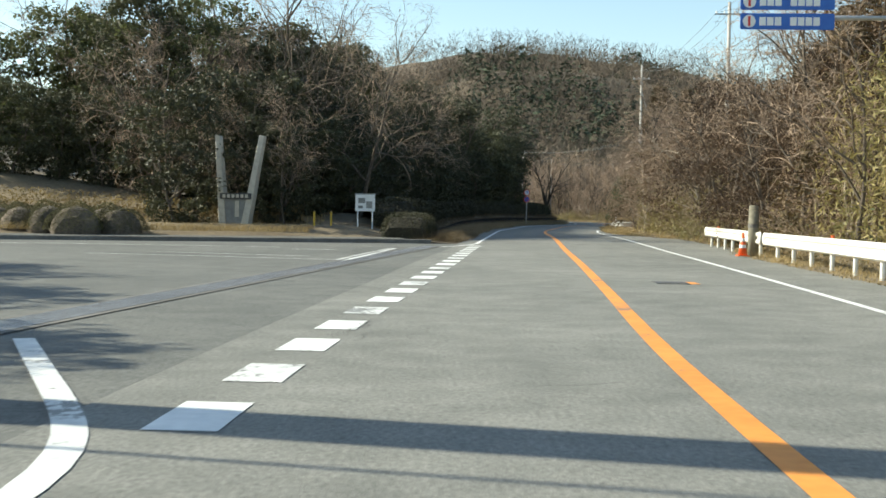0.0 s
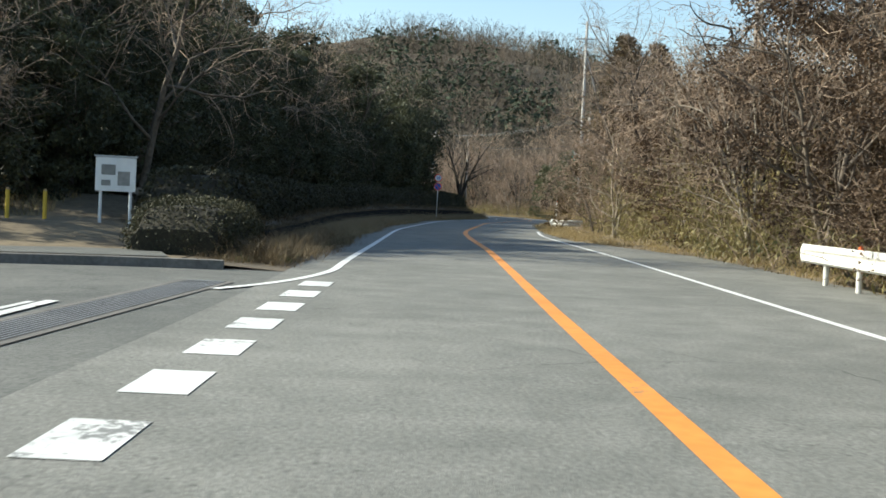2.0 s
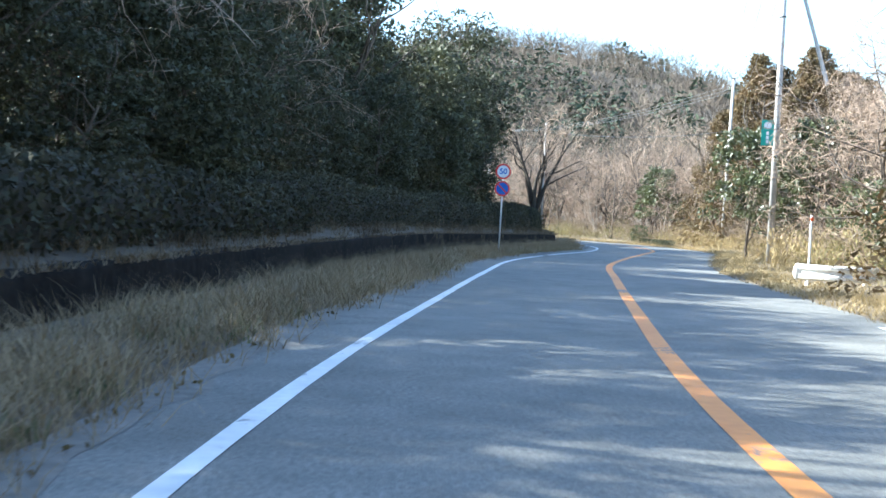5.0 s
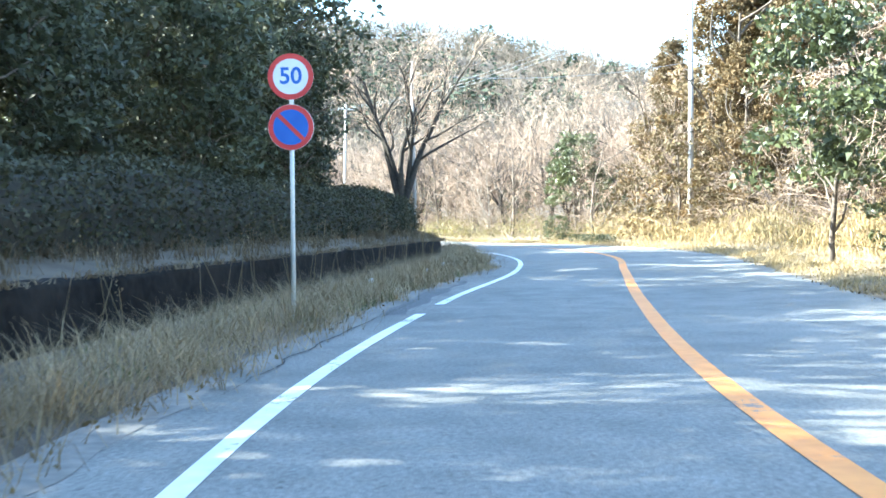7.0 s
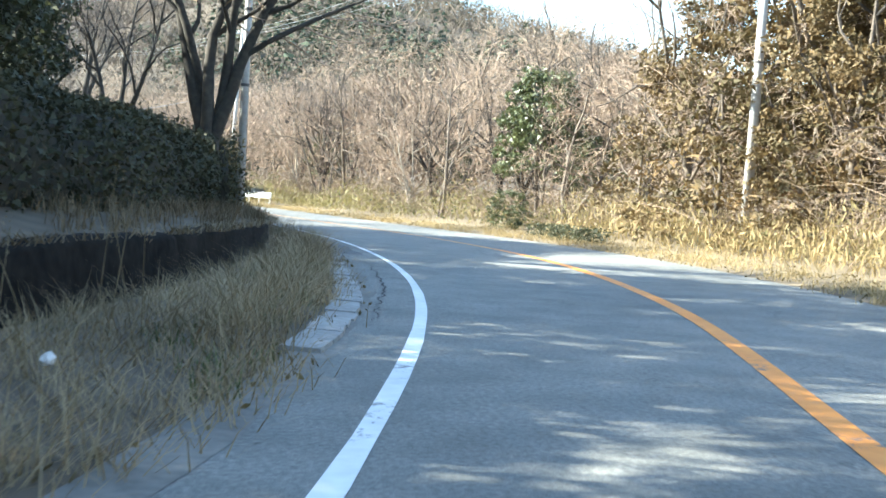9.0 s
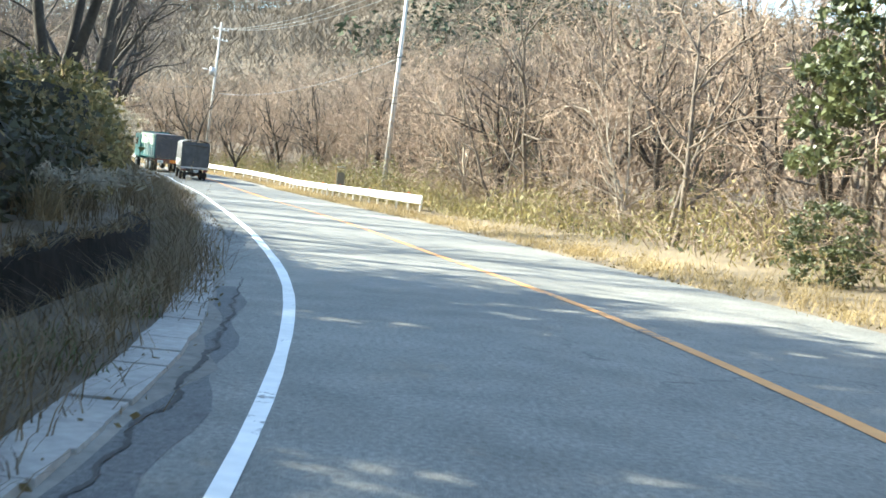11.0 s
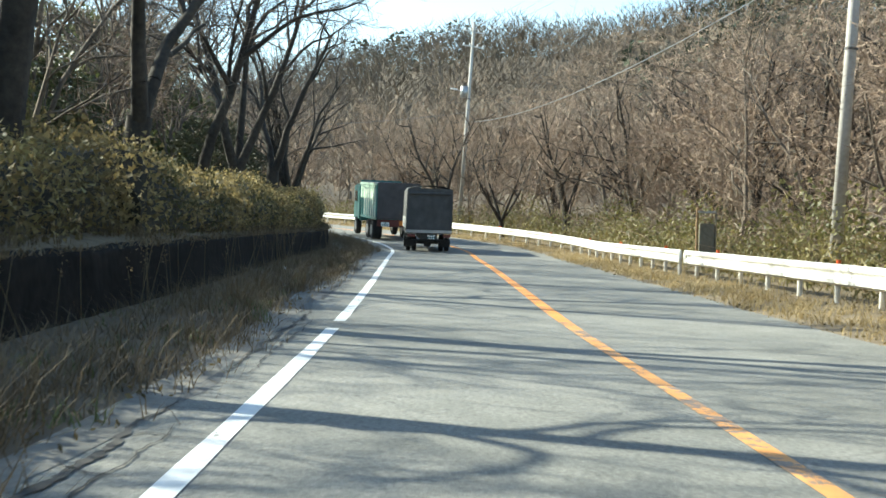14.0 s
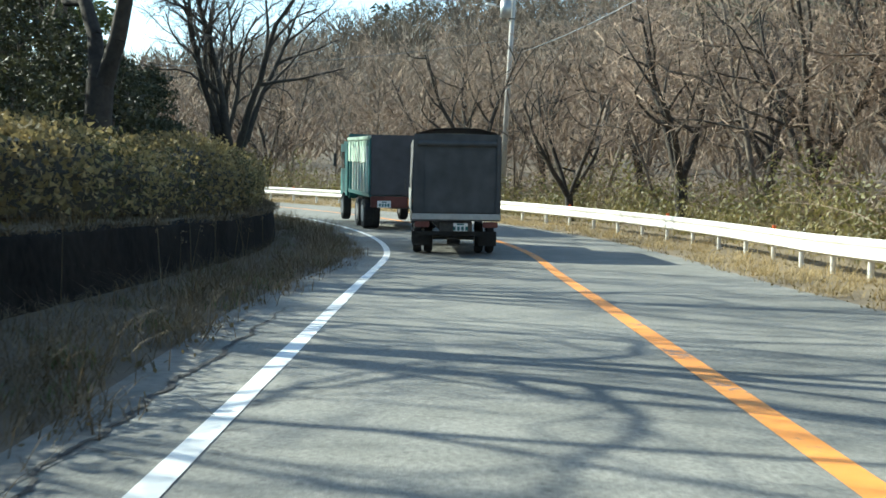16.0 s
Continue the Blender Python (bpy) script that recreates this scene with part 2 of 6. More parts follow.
GREEN = material("green sign face", (0.02, 0.28, 0.2), (0.03, 0.34, 0.26), 0.4, 5.0, 1.0)
ORANGE_CONE = material("orange cone plastic", (0.7, 0.1, 0.02), (0.8, 0.16, 0.04), 0.5, 6.0, 1.0)
WOOD = material("weathered wood", (0.26, 0.16, 0.08), (0.42, 0.28, 0.15), 0.85, 10.0, 1.0, 0.3)
POST_OLD = material("grey olive weathered post", (0.13, 0.12, 0.085), (0.24, 0.22, 0.165), 0.85, 10.0, 1.0, 0.3)
YELLOW = material("yellow plastic", (0.55, 0.36, 0.03), (0.66, 0.45, 0.06), 0.6, 8.0, 1.0)
STONE_PALE = material("pale monument concrete", (0.4, 0.36, 0.29), (0.6, 0.55, 0.45), 0.8, 6.0, 0.6, 0.2)
STONE_GREY = material("grey monument stone", (0.17, 0.17, 0.16), (0.27, 0.27, 0.25), 0.8, 6.0, 0.6, 0.2)
RUBBER = material("tyre rubber", (0.015, 0.015, 0.015), (0.035, 0.035, 0.033), 0.85, 10.0, 1.0)
CANVAS = material("dark grey tarpaulin", (0.048, 0.05, 0.05), (0.1, 0.101, 0.1), 0.8, 3.0, 0.8, 0.2)
CANVAS_EDGE = material("tarpaulin edge in a sunlit tone", (0.3, 0.31, 0.28), (0.5, 0.5, 0.46), 0.8, 5.0, 0.8, 0.2)
# mint of the truck side, lightened because sun falls on it
TRUCK_MINT = material("mint green paint lightened for sun", (0.26, 0.4, 0.31), (0.46, 0.6, 0.48), 0.5, 4.0, 0.8)
TAIL_RED = material("red tail lamp", (0.1, 0.02, 0.018), (0.15, 0.03, 0.026), 0.3, 5.0, 1.0)
TRUCK_TEAL = material("teal truck paint", (0.014, 0.1, 0.105), (0.032, 0.16, 0.155), 0.4, 3.0, 0.6)
TRUCK_NAVY = material("charcoal tarpaulin", (0.03, 0.031, 0.037), (0.065, 0.066, 0.075), 0.45, 3.0, 0.6)
TRUCK_RED = material("dull red bumper paint", (0.08, 0.018, 0.014), (0.14, 0.032, 0.023), 0.5, 5.0, 0.8)
AMBER = material("orange reflector board", (0.7, 0.2, 0.02), (0.8, 0.3, 0.04), 0.5, 5.0, 0.8)
GLASS = material("dark window glass", (0.02, 0.025, 0.03), (0.03, 0.035, 0.04), 0.08, 2.0, 0.5)

# ---- building helpers ----
rng = np.random.default_rng(7)


def mesh_object(name, verts, faces, mat, parent=None, smooth=False):
    me = bpy.data.meshes.new(name)
    verts = np.asarray(verts, np.float32).reshape(-1, 3)
    if isinstance(faces, np.ndarray):
        n, k = faces.shape
        me.vertices.add(len(verts))
        me.vertices.foreach_set("co", verts.ravel())
        me.loops.add(n * k)
        me.loops.foreach_set("vertex_index", faces.astype(np.int32).ravel())
        me.polygons.add(n)
        me.polygons.foreach_set("loop_start", np.arange(0, n * k, k, dtype=np.int32))
        me.update(calc_edges=True)
        me.validate()
    else:
        me.from_pydata(verts.tolist(), [], faces)
    me.polygons.foreach_set("use_smooth", np.full(len(me.polygons), bool(smooth)))
    me.materials.append(mat)
    ob = new(name, me)
    ob.parent = parent
    return ob


def part(name, bm, mat, parent, label="", smooth=False):
    """One bmesh as one mesh object under a thing or a part."""
    me = bpy.data.meshes.new(name)
    bm.to_mesh(me)
    bm.free()
    if smooth:
        me.polygons.foreach_set("use_smooth", np.ones(len(me.polygons), bool))
    me.materials.append(mat)
    ob = new(name, me)
    ob.parent = parent
    return tagged(ob, label)


def thing(name, m, label, category, group="", kind=""):
    ob = new(name)
    ob.matrix_basis = m
    ob.empty_display_size = 0.2
    return tagged(ob, label, category, group, kind)


def box(sx, sy, sz, at=(0, 0, 0), bevel=0.0, rz=0.0, bm=None):
    bm = bm or bmesh.new()
    made = bmesh.ops.create_cube(bm, size=1.0)["verts"]
    bmesh.ops.transform(bm, matrix=Matrix.Translation(at) @ Matrix.Rotation(rz, 4, "Z") @ Matrix.Diagonal((sx, sy, sz, 1)), verts=made)
    if bevel:
        edges = list({e for v in made for e in v.link_edges})
        bmesh.ops.bevel(bm, geom=edges, offset=bevel, segments=2, affect="EDGES")
    return bm


def rod(r0, r1, length, at=(0, 0, 0), turn=None, sides=12, bm=None):
    """A tapered rod that rises from at."""
    bm = bm or bmesh.new()
    made = bmesh.ops.create_cone(bm, cap_ends=True, segments=sides, radius1=r0, radius2=r1, depth=length)["verts"]
    m = Matrix.Translation(at) @ (turn or Matrix()) @ Matrix.Translation((0, 0, length / 2))
    bmesh.ops.transform(bm, matrix=m, verts=made)
    return bm


def grid_faces(rows, cols):
    a = (np.arange(rows - 1)[:, None] * cols + np.arange(cols - 1)[None]).ravel()
    return np.stack([a, a + 1, a + cols + 1, a + cols], 1)


def tubes(p0, p1, r0, r1, sides=3):
    """Tapered prisms from p0 to p1, all in one array."""
    p0, p1 = np.asarray(p0, float), np.asarray(p1, float)
    way = p1 - p0
    way /= np.linalg.norm(way, axis=1, keepdims=True) + 1e-9
    side = np.cross(way, np.where(np.abs(way[:, 2:]) < 0.9, [[0, 0, 1.0]], [[1.0, 0, 0]]))
    side /= np.linalg.norm(side, axis=1, keepdims=True) + 1e-9
    other = np.cross(way, side)
    a = 2 * np.pi * np.arange(sides) / sides
    ring = np.cos(a)[None, :, None] * side[:, None] + np.sin(a)[None, :, None] * other[:, None]
    low = p0[:, None] + ring * np.asarray(r0)[:, None, None]
    top = p1[:, None] + ring * np.asarray(r1)[:, None, None]
    verts = np.concatenate([low, top], 1).reshape(-1, 3)
    k = np.arange(sides)
    quad = np.stack([k, (k + 1) % sides, (k + 1) % sides + sides, k + sides], 1)
    faces = (np.arange(len(p0))[:, None, None] * 2 * sides + quad[None]).reshape(-1, 4)
    return verts, faces


def leaves(at, size, slim=0.45, up=0.0, r=rng, tips=False):
    """A loose leaf at each place, turned at random; up: how much they stand upright; tips: single pointed leaves."""
    n = len(at)
    way = r.normal(size=(n, 3))
    way[:, 2] += up * 3
    way /= np.linalg.norm(way, axis=1, keepdims=True)
    side = np.cross(way, r.normal(size=(n, 3)))
    side /= np.linalg.norm(side, axis=1, keepdims=True) + 1e-9
    length = (np.asarray(size) * r.uniform(0.6, 1.4, n))[:, None]
    a = at - way * length * 0.5
    c = at + way * length * 0.5
    b, d = at + side * length * slim * 0.5, at - side * length * slim * 0.5
    if tips:
        return np.stack([c, b - way * length * 0.4, d - way * length * 0.4], 1).reshape(-1, 3), np.arange(3 * n).reshape(-1, 3)
    verts = np.stack([a, b, c, d], 1).reshape(-1, 3)
    return verts, np.arange(4 * n).reshape(-1, 4)


def blades(base, height, lean, width, r=rng):
    """Grass: one bent, tapered blade (a quad and a tip) at each place."""
    n = len(base)
    a = r.uniform(0, 2 * np.pi, n)
    way = np.stack([np.cos(a), np.sin(a), 0 * a], 1)
    side = np.stack([-np.sin(a), np.cos(a), 0 * a], 1) * (np.asarray(width) * np.ones(n))[:, None] * 0.5
    h = (np.asarray(height) * r.uniform(0.5, 1.3, n))[:, None]
    bend = (np.asarray(lean) * r.uniform(0.3, 1.5, n))[:, None] * h
    mid = base + way * bend * 0.35 + np.array([0, 0, 1.0]) * h * 0.6
    tip = base + way * bend + np.array([0, 0, 1.0]) * h
    verts = np.stack([base - side, base + side, mid + side * 0.7, mid - side * 0.7, tip], 1).reshape(-1, 3)
    k = np.arange(n)[:, None] * 5
    faces = np.concatenate([k + [0, 1, 2], k + [0, 2, 3], k + [3, 2, 4]], 0)
    return verts, faces


def joined(pieces):
    verts, faces, n = [], [], 0
    for v, f in pieces:
        verts.append(v)
        faces.append(f + n)
        n += len(v)
    return np.concatenate(verts), np.concatenate(faces)


# ---- the line of the road ----
MID_X = [1.67, 2.19, 2.99, 3.78, 4.52, 5.32, 6.09, 6.69, 7.5, 8.91, 10.45, 12.07, 14.52, 17.28, 19.92, 21.01, 20.16, 18.06, 15.97, 13.62, 11.05, 8.69, 6.32, 3.86, 1.41]
LANE = [3.48, 3.31, 3.31, 3.3, 3.18, 3.3, 3.26, 3.07, 3.01, 3.09, 3.2, 3.22, 3.04, 2.67, 3.23, 3.68, 3.49, 3.16, 3.26, 3.22, 2.98, 3.11, 3.3, 3.4, 3.4]


def smooth_curve(xs, values, at):
    """Cubic through evenly spaced values."""
    step = xs[1] - xs[0]
    u = np.clip((np.asarray(at, float) - xs[0]) / step, 0, len(xs) - 1 - 1e-6)
    i = u.astype(int)
    v = u - i
    p = np.concatenate([[2 * values[0] - values[1]], values, [2 * values[-1] - values[-2]]])
    a, b, c, d = p[i], p[i + 1], p[i + 2], p[i + 3]
    return b + 0.5 * v * (c - a + v * (2 * a - 5 * b + 4 * c - d + v * (3 * (b - c) + d - a)))


ys = np.arange(0.0, 235.01, 1.0)
line = [np.stack([smooth_curve(np.arange(25) * 10.0, MID_X, ys), ys], 1)]
first = (line[0][6] - line[0][0]) / np.linalg.norm(line[0][6] - line[0][0])
line.insert(0, line[0][0] - first * np.arange(80, 0, -1.0)[:, None])
here = line[-1][-1]
head = np.arctan2(-(here - line[-1][-8])[0], (here - line[-1][-8])[1])
tail = []
for i in range(110):
    head += 1.0 / 55.0 if i < 85 else 0.0
    here = here + np.array([-np.sin(head), np.cos(head)])
    tail.append(here)
line = np.concatenate(line + [np.array(tail)])
S = np.concatenate([[0], np.cumsum(np.linalg.norm(np.diff(line, axis=0), axis=1))])
S -= np.interp(0.0, line[:316, 1], S[:316])          # s = 0 beside the drive's start
tangent = np.gradient(line, S, axis=0)
tangent /= np.linalg.norm(tangent, axis=1, keepdims=True)
normal = np.stack([tangent[:, 1], -tangent[:, 0]], 1)  # to the right
S_OF_Y = lambda y: np.interp(y, line[:316, 1], S[:316])


def rise(s):
    u = np.maximum(np.asarray(s, float) - 234.0, 0)
    return 0.036 * u * u / (u + 14.0)


def on_road(s, d, z=0.0):
    """World places beside the orange line: s metres along, d to the right, z above the road."""
    s, d = np.asarray(s, float), np.asarray(d, float)
    x = np.interp(s, S, line[:, 0]) + d * np.interp(s, S, normal[:, 0])
    y = np.interp(s, S, line[:, 1]) + d * np.interp(s, S, normal[:, 1])
    return np.stack(np.broadcast_arrays(x, y, rise(s) + z), -1)


def heading(s):
    """Degrees by which the road turns to the left of +y."""
    return math.degrees(math.atan2(-np.interp(s, S, tangent[:, 0]), np.interp(s, S, tangent[:, 1])))


def beside(x, y):
    """s and d of world places."""
    p = np.stack([np.asarray(x, float).ravel(), np.asarray(y, float).ravel()], 1)
    best_s, best_d = np.empty(len(p)), np.empty(len(p))
    for k in range(0, len(p), 4000):
        q = p[k:k + 4000]
        i = ((q[:, None] - line[None]) ** 2).sum(-1).argmin(1)
        off = q - line[i]
        best_s[k:k + 4000] = S[i] + (off * tangent[i]).sum(1)
        side = np.sign((off * normal[i]).sum(1))
        best_d[k:k + 4000] = np.where(np.abs((off * tangent[i]).sum(1)) < 1.2, (off * normal[i]).sum(1), side * np.linalg.norm(off, axis=1))
    return best_s, best_d


def lane(s):
    y = np.interp(np.asarray(s, float), S, line[:, 1])
    return smooth_curve(np.arange(25) * 10.0, LANE, y)


def step_up(v, lo, hi):
    u = np.clip((np.asarray(v, float) - lo) / (hi - lo), 0, 1)
    return u * u * (3 - 2 * u)


def hills(x, y):
    g = lambda cx, cy, sx, sy, h, t=0.0: h * np.exp(-0.5 * ((((x - cx) * math.cos(t) + (y - cy) * math.sin(t)) / sx) ** 2 + (((y - cy) * math.cos(t) - (x - cx) * math.sin(t)) / sy) ** 2))
    far = np.maximum(g(60, 740, 190, 130, 92), g(320, 880, 260, 200, 76))
    far = np.maximum(far, g(-230, 860, 170, 200, 55))
    near = np.maximum(np.maximum(g(58, 560, 100, 95, 62), g(-42, 545, 70, 90, 47)), np.maximum(g(100, 470, 45, 70, 36), g(0, 440, 60, 60, 24)))
    wob = 5 * np.sin(x / 31.0 + 1.0) * np.sin(y / 37.0) + 3 * np.sin(x / 13.0) * np.sin(y / 17.0 + 2)
    gate = step_up(y + 0.25 * np.abs(x), 275, 420)
    return np.maximum(far, near) * (1 + 0.006 * wob) * gate


def ground_z(x, y, sheet=False):
    x, y = np.asarray(x, float), np.asarray(y, float)
    s, d = beside(x, y)
    s, d = s.reshape(x.shape), d.reshape(x.shape)
    right = 0.05 * np.clip(d - 5.5, 0, 30) + 0.02 * np.clip(d - 45, 0, 60)
    wooded = step_up(s, 48, 60)
    left = wooded * (0.85 * step_up(-d, 7.4, 9.8) + 0.05 * np.clip(-d - 7, 0, 8) + 0.13 * np.clip(-d - 15, 0, 60))
    open_ = (1 - wooded) * 0.03 * np.clip(-d - 30, 0, 60)
    z = rise(s) + np.where(d > 0, right, left + open_)
    fade = step_up(np.hypot(x - 5, y - 120), 1200, 2200)
    return z * (1 - fade) + hills(x, y) - (0.16 if sheet else 0.0)


def strip(name, s0, s1, d0, d1, z0, z1, mat, step=1.0, across=2, label="", category="", kind="structure", thick=0.0, parent=None):
    """A ribbon along the road between two offsets (numbers or functions of s)."""
    ss = np.linspace(s0, s1, max(2, int(abs(s1 - s0) / step) + 1))
    da = d0(ss) if callable(d0) else np.full_like(ss, d0)
    db = d1(ss) if callable(d1) else np.full_like(ss, d1)
    za, zb = [z(ss) if callable(z) else np.full_like(ss, z) for z in (z0, z1)]
    u = np.linspace(0, 1, across)
    verts = on_road(np.repeat(ss, across), (da[:, None] * (1 - u) + db[:, None] * u).ravel(), (za[:, None] * (1 - u) + zb[:, None] * u).ravel())
    faces = grid_faces(len(ss), across)
    ob = mesh_object(name, verts, faces, mat, parent)
    if thick:
        mod = ob.modifiers.new("thick", "SOLIDIFY")
        mod.thickness, mod.offset = thick, -1.0
    if label:
        tagged(ob, label, category, "", kind)
    return ob


S_END = float(S[-1]) - 1
S_START = float(S[0]) + 1

# ---- ground sheet ----
gx = np.concatenate([-np.geomspace(70, 3000, 26)[::-1], np.arange(-66, 100, 2.5), np.geomspace(102, 3000, 26)])
gy = np.concatenate([-np.geomspace(62, 2500, 18)[::-1], np.arange(-58, 320, 3.0), np.geomspace(322, 3500, 44)])
X, Y = np.meshgrid(gx, gy)
verts = np.stack([X, Y, ground_z(X, Y, True)], -1).reshape(-1, 3)
tagged(mesh_object("ground", verts, grid_faces(len(gy), len(gx)), FOREST_FLOOR, smooth=True),
       "brown forest floor and wooded hills reaching the horizon", "ground", "", "structure")

# ---- road, side road and painted lines ----
edge_left = lambda s: -(lane(s) + 0.75 + 0.12 * np.sin(s * 0.31) * step_up(s, 50, 60))
edge_right = lambda s: np.interp(np.interp(s, S, line[:, 1]), [0, 38, 48, 62, 73, 85, 105], [5.35, 5.4, 6.6, 6.6, 4.3, 3.9, 3.45]) + 0.05 * np.sin(np.asarray(s) * 0.9) * np.sin(np.asarray(s) * 0.37)
strip("road", S_START, S_END, edge_left, edge_right, 0.0, 0.0, ASPHALT, across=9,
      label="grey two-lane asphalt road with fine cracks", category="road")
strip("side_road", -45, 47.4, lambda s: -60.0 + 0 * s, lambda s: -3.6 + 0 * s, -0.012, -0.012, ASPHALT_OLD, across=24,
      label="worn asphalt forecourt of a side road", category="road")
WORN_A, WORN_B = float(S_OF_Y(154.0)), float(S_OF_Y(201.0))
centre_half = lambda s: 0.1 - 0.03 * step_up(s, WORN_A - 4, WORN_A + 3) * (1 - step_up(s, WORN_B - 6, WORN_B + 4))
for a, b, mat, label in ((S_START, WORN_A, LINE_ORANGE, "solid orange centre line painted on the asphalt"), (WORN_A, WORN_B, LINE_ORANGE_WORN_GLARE, "thin stretch of the orange centre line, worn and paled as by glare"),
                         (WORN_B, S_END, LINE_ORANGE, "solid orange centre line painted on the asphalt")):
    strip("centre_line", a, b, lambda s: -centre_half(s), centre_half, 0.006, 0.006, mat, label=label, category="road marking")
edge_half = lambda s: 0.075 - 0.028 * np.exp(-((s - 152) / 14.0) ** 2) + 0.006 * np.sin(s * 3.7) * np.sin(s * 1.3)
for a, b in ((S_OF_Y(48.4), S_OF_Y(117.3)), (S_OF_Y(119.1), S_OF_Y(199.2)), (S_OF_Y(200.2), S_END)):
    strip("edge_line", float(a), float(b), lambda s: -lane(s) - edge_half(s), lambda s: -lane(s) + edge_half(s), 0.006, 0.006, LINE_WHITE,
          label="white edge line painted on the asphalt", category="road marking")
strip("edge_line", S_START, float(S_OF_Y(88.9)), 3.42, 3.56, 0.006, 0.006, LINE_WHITE, label="white edge line along the far lane", category="road marking")
for i in range(20):                                         # wide broken line across the side road
    s, d = 7.05 + 1.915 * i, -3.29 + 0.005 * i
    strip("line_dash", s - 0.5, s + 0.5, d - 0.22, d + 0.22, 0.006, 0.006, LINE_WORN if i % 3 == 1 else LINE_WHITE, step=0.5, label="wide white dash across the side road mouth", category="road marking")


def ribbon(name, points, width, mat, z=0.006, label="", category="road marking"):
    """A painted line of even width through world places."""
    p = np.array(points, float)
    t = np.concatenate([[0], np.cumsum(np.linalg.norm(np.diff(p, axis=0), axis=1))])
    u = np.linspace(0, t[-1], max(3, int(t[-1] / 0.4)))
    p = np.stack([np.interp(u, t, p[:, 0]), np.interp(u, t, p[:, 1])], 1)
    for _ in range(3):
        p[1:-1] = (p[:-2] + 2 * p[1:-1] + p[2:]) / 4
    way = np.gradient(p, axis=0)
    way /= np.linalg.norm(way, axis=1, keepdims=True)
    side = np.stack([way[:, 1], -way[:, 0]], 1) * width / 2
    verts = np.concatenate([np.stack([p - side, p + side], 1).reshape(-1, 2), np.full((2 * len(p), 1), z)], 1)
    return tagged(mesh_object(name, verts, grid_faces(len(p), 2), mat), label, category, "", "structure")


ribbon("stop_curve", [(-3.7, 11.2), (-2.8, 9.0), (-2.26, 7.7), (-1.8, 6.5), (-1.66, 5.7), (-1.64, 5.0), (-1.8, 3.5), (-2.2, -1)], 0.2, LINE_WORN, label="worn white curved kerb line at the corner")
ribbon("give_way_line", [(-2.12, 29.2), (-1.7, 33.5), (-1.18, 39.4)], 0.15, LINE_WORN, label="white outline of a traffic island marking")
ribbon("give_way_line", [(-2.32, 29.6), (-1.95, 33.5), (-1.36, 39.2)], 0.09, LINE_WORN, label="thin white line of a traffic island marking")
ribbon("give_way_line", [(-2.2, 29.7), (-4.5, 30.4), (-9.0, 31.4)], 0.1, LINE_WORN, label="faint white line across the side road")
ribbon("give_way_line", [(-3.2, 31.7), (-5.1, 32.4), (-7.5, 33.0)], 0.13, LINE_WORN, label="faint white line across the side road")
ribbon("give_way_line", [(-2.9, 37.0), (-4.3, 37.3)], 0.13, LINE_WORN, label="short faint white line on the side road")
ribbon("merge_line", [(0.3, 41.9), (0.93, 43.2), (1.4, 44.8), (1.7, 46.3), (1.85, 47.4), tuple(on_road(S_OF_Y(48.6), -lane(S_OF_Y(48.6)))[:2].tolist())], 0.15, LINE_WHITE, 0.008, label="white line closing the side road mouth")
ribbon("parking_line", [(-14.5, 38.6), (-8.5, 39.0), (-4.8, 38.6)], 0.12, LINE_WORN, label="faint white line on the side road")

# ---- open cracks in the asphalt ----


def crack_strip(points, width, r, wander=0.15):
    """A jagged crack of uneven width through world places."""
    p = np.array(points, float)
    while np.linalg.norm(np.diff(p, axis=0), axis=1).max() > 0.05:
        way = np.diff(p, axis=0)
        mid = (p[:-1] + p[1:]) / 2 + np.stack([way[:, 1], -way[:, 0]], 1) * r.uniform(-wander, wander, (len(way), 1))
        q = np.empty((len(p) + len(mid), 2))
        q[0::2], q[1::2] = p, mid
        p = q
    way = np.gradient(p, axis=0)
    way /= np.linalg.norm(way, axis=1, keepdims=True)
    u = np.linspace(0, 1, len(p))
    half = width / 2 * (0.25 + 0.75 * np.sin(u * math.pi)) * r.uniform(0.45, 1.3, len(p))
    side = np.stack([way[:, 1], -way[:, 0]], 1) * half[:, None]
    return np.concatenate([np.stack([p - side, p + side], 1).reshape(-1, 2), np.full((2 * len(p), 1), 0.0095)], 1), grid_faces(len(p), 2)


CRACKS = [((-0.81, 11.5), (-0.77, 12.58), (-0.63, 13.58), (-0.51, 14.27)), ((-0.77, 12.5), (-0.62, 12.9), (-0.6, 13.5)), ((-0.62, 11.4), (-0.54, 12.13), (-0.48, 12.31)),
          ((-0.09, 11.7), (-0.03, 12.48), (0.11, 12.89)), ((-0.48, 14.39), (-0.27, 16.54)), ((2.05, 18.98), (2.25, 19.48), (2.29, 19.77)),
          ((2.17, 19.99), (2.37, 21.04), (2.5, 22.03)), ((1.94, 21.28), (2.2, 21.7), (2.6, 24.06)), ((2.72, 21.69), (3.54, 21.75), (4.05, 22.26)),
          ((0.8, 24.87), (0.8, 25.28), (0.89, 25.46)), ((2.52, 25.46), (2.69, 26.13), (2.86, 27.17)), ((4.58, 51.73), (4.62, 52.79), (4.76, 53.71)),
          ((2.81, 51.9), (2.85, 52.22), (2.71, 53.05))]
r = np.random.default_rng(91)
cv, cf, n = [], [], 0
for c in CRACKS:
    v, f = crack_strip(c, 0.01, r)
    cv.append(v)
    cf.append(np.array(f) + n)
    n += len(v)
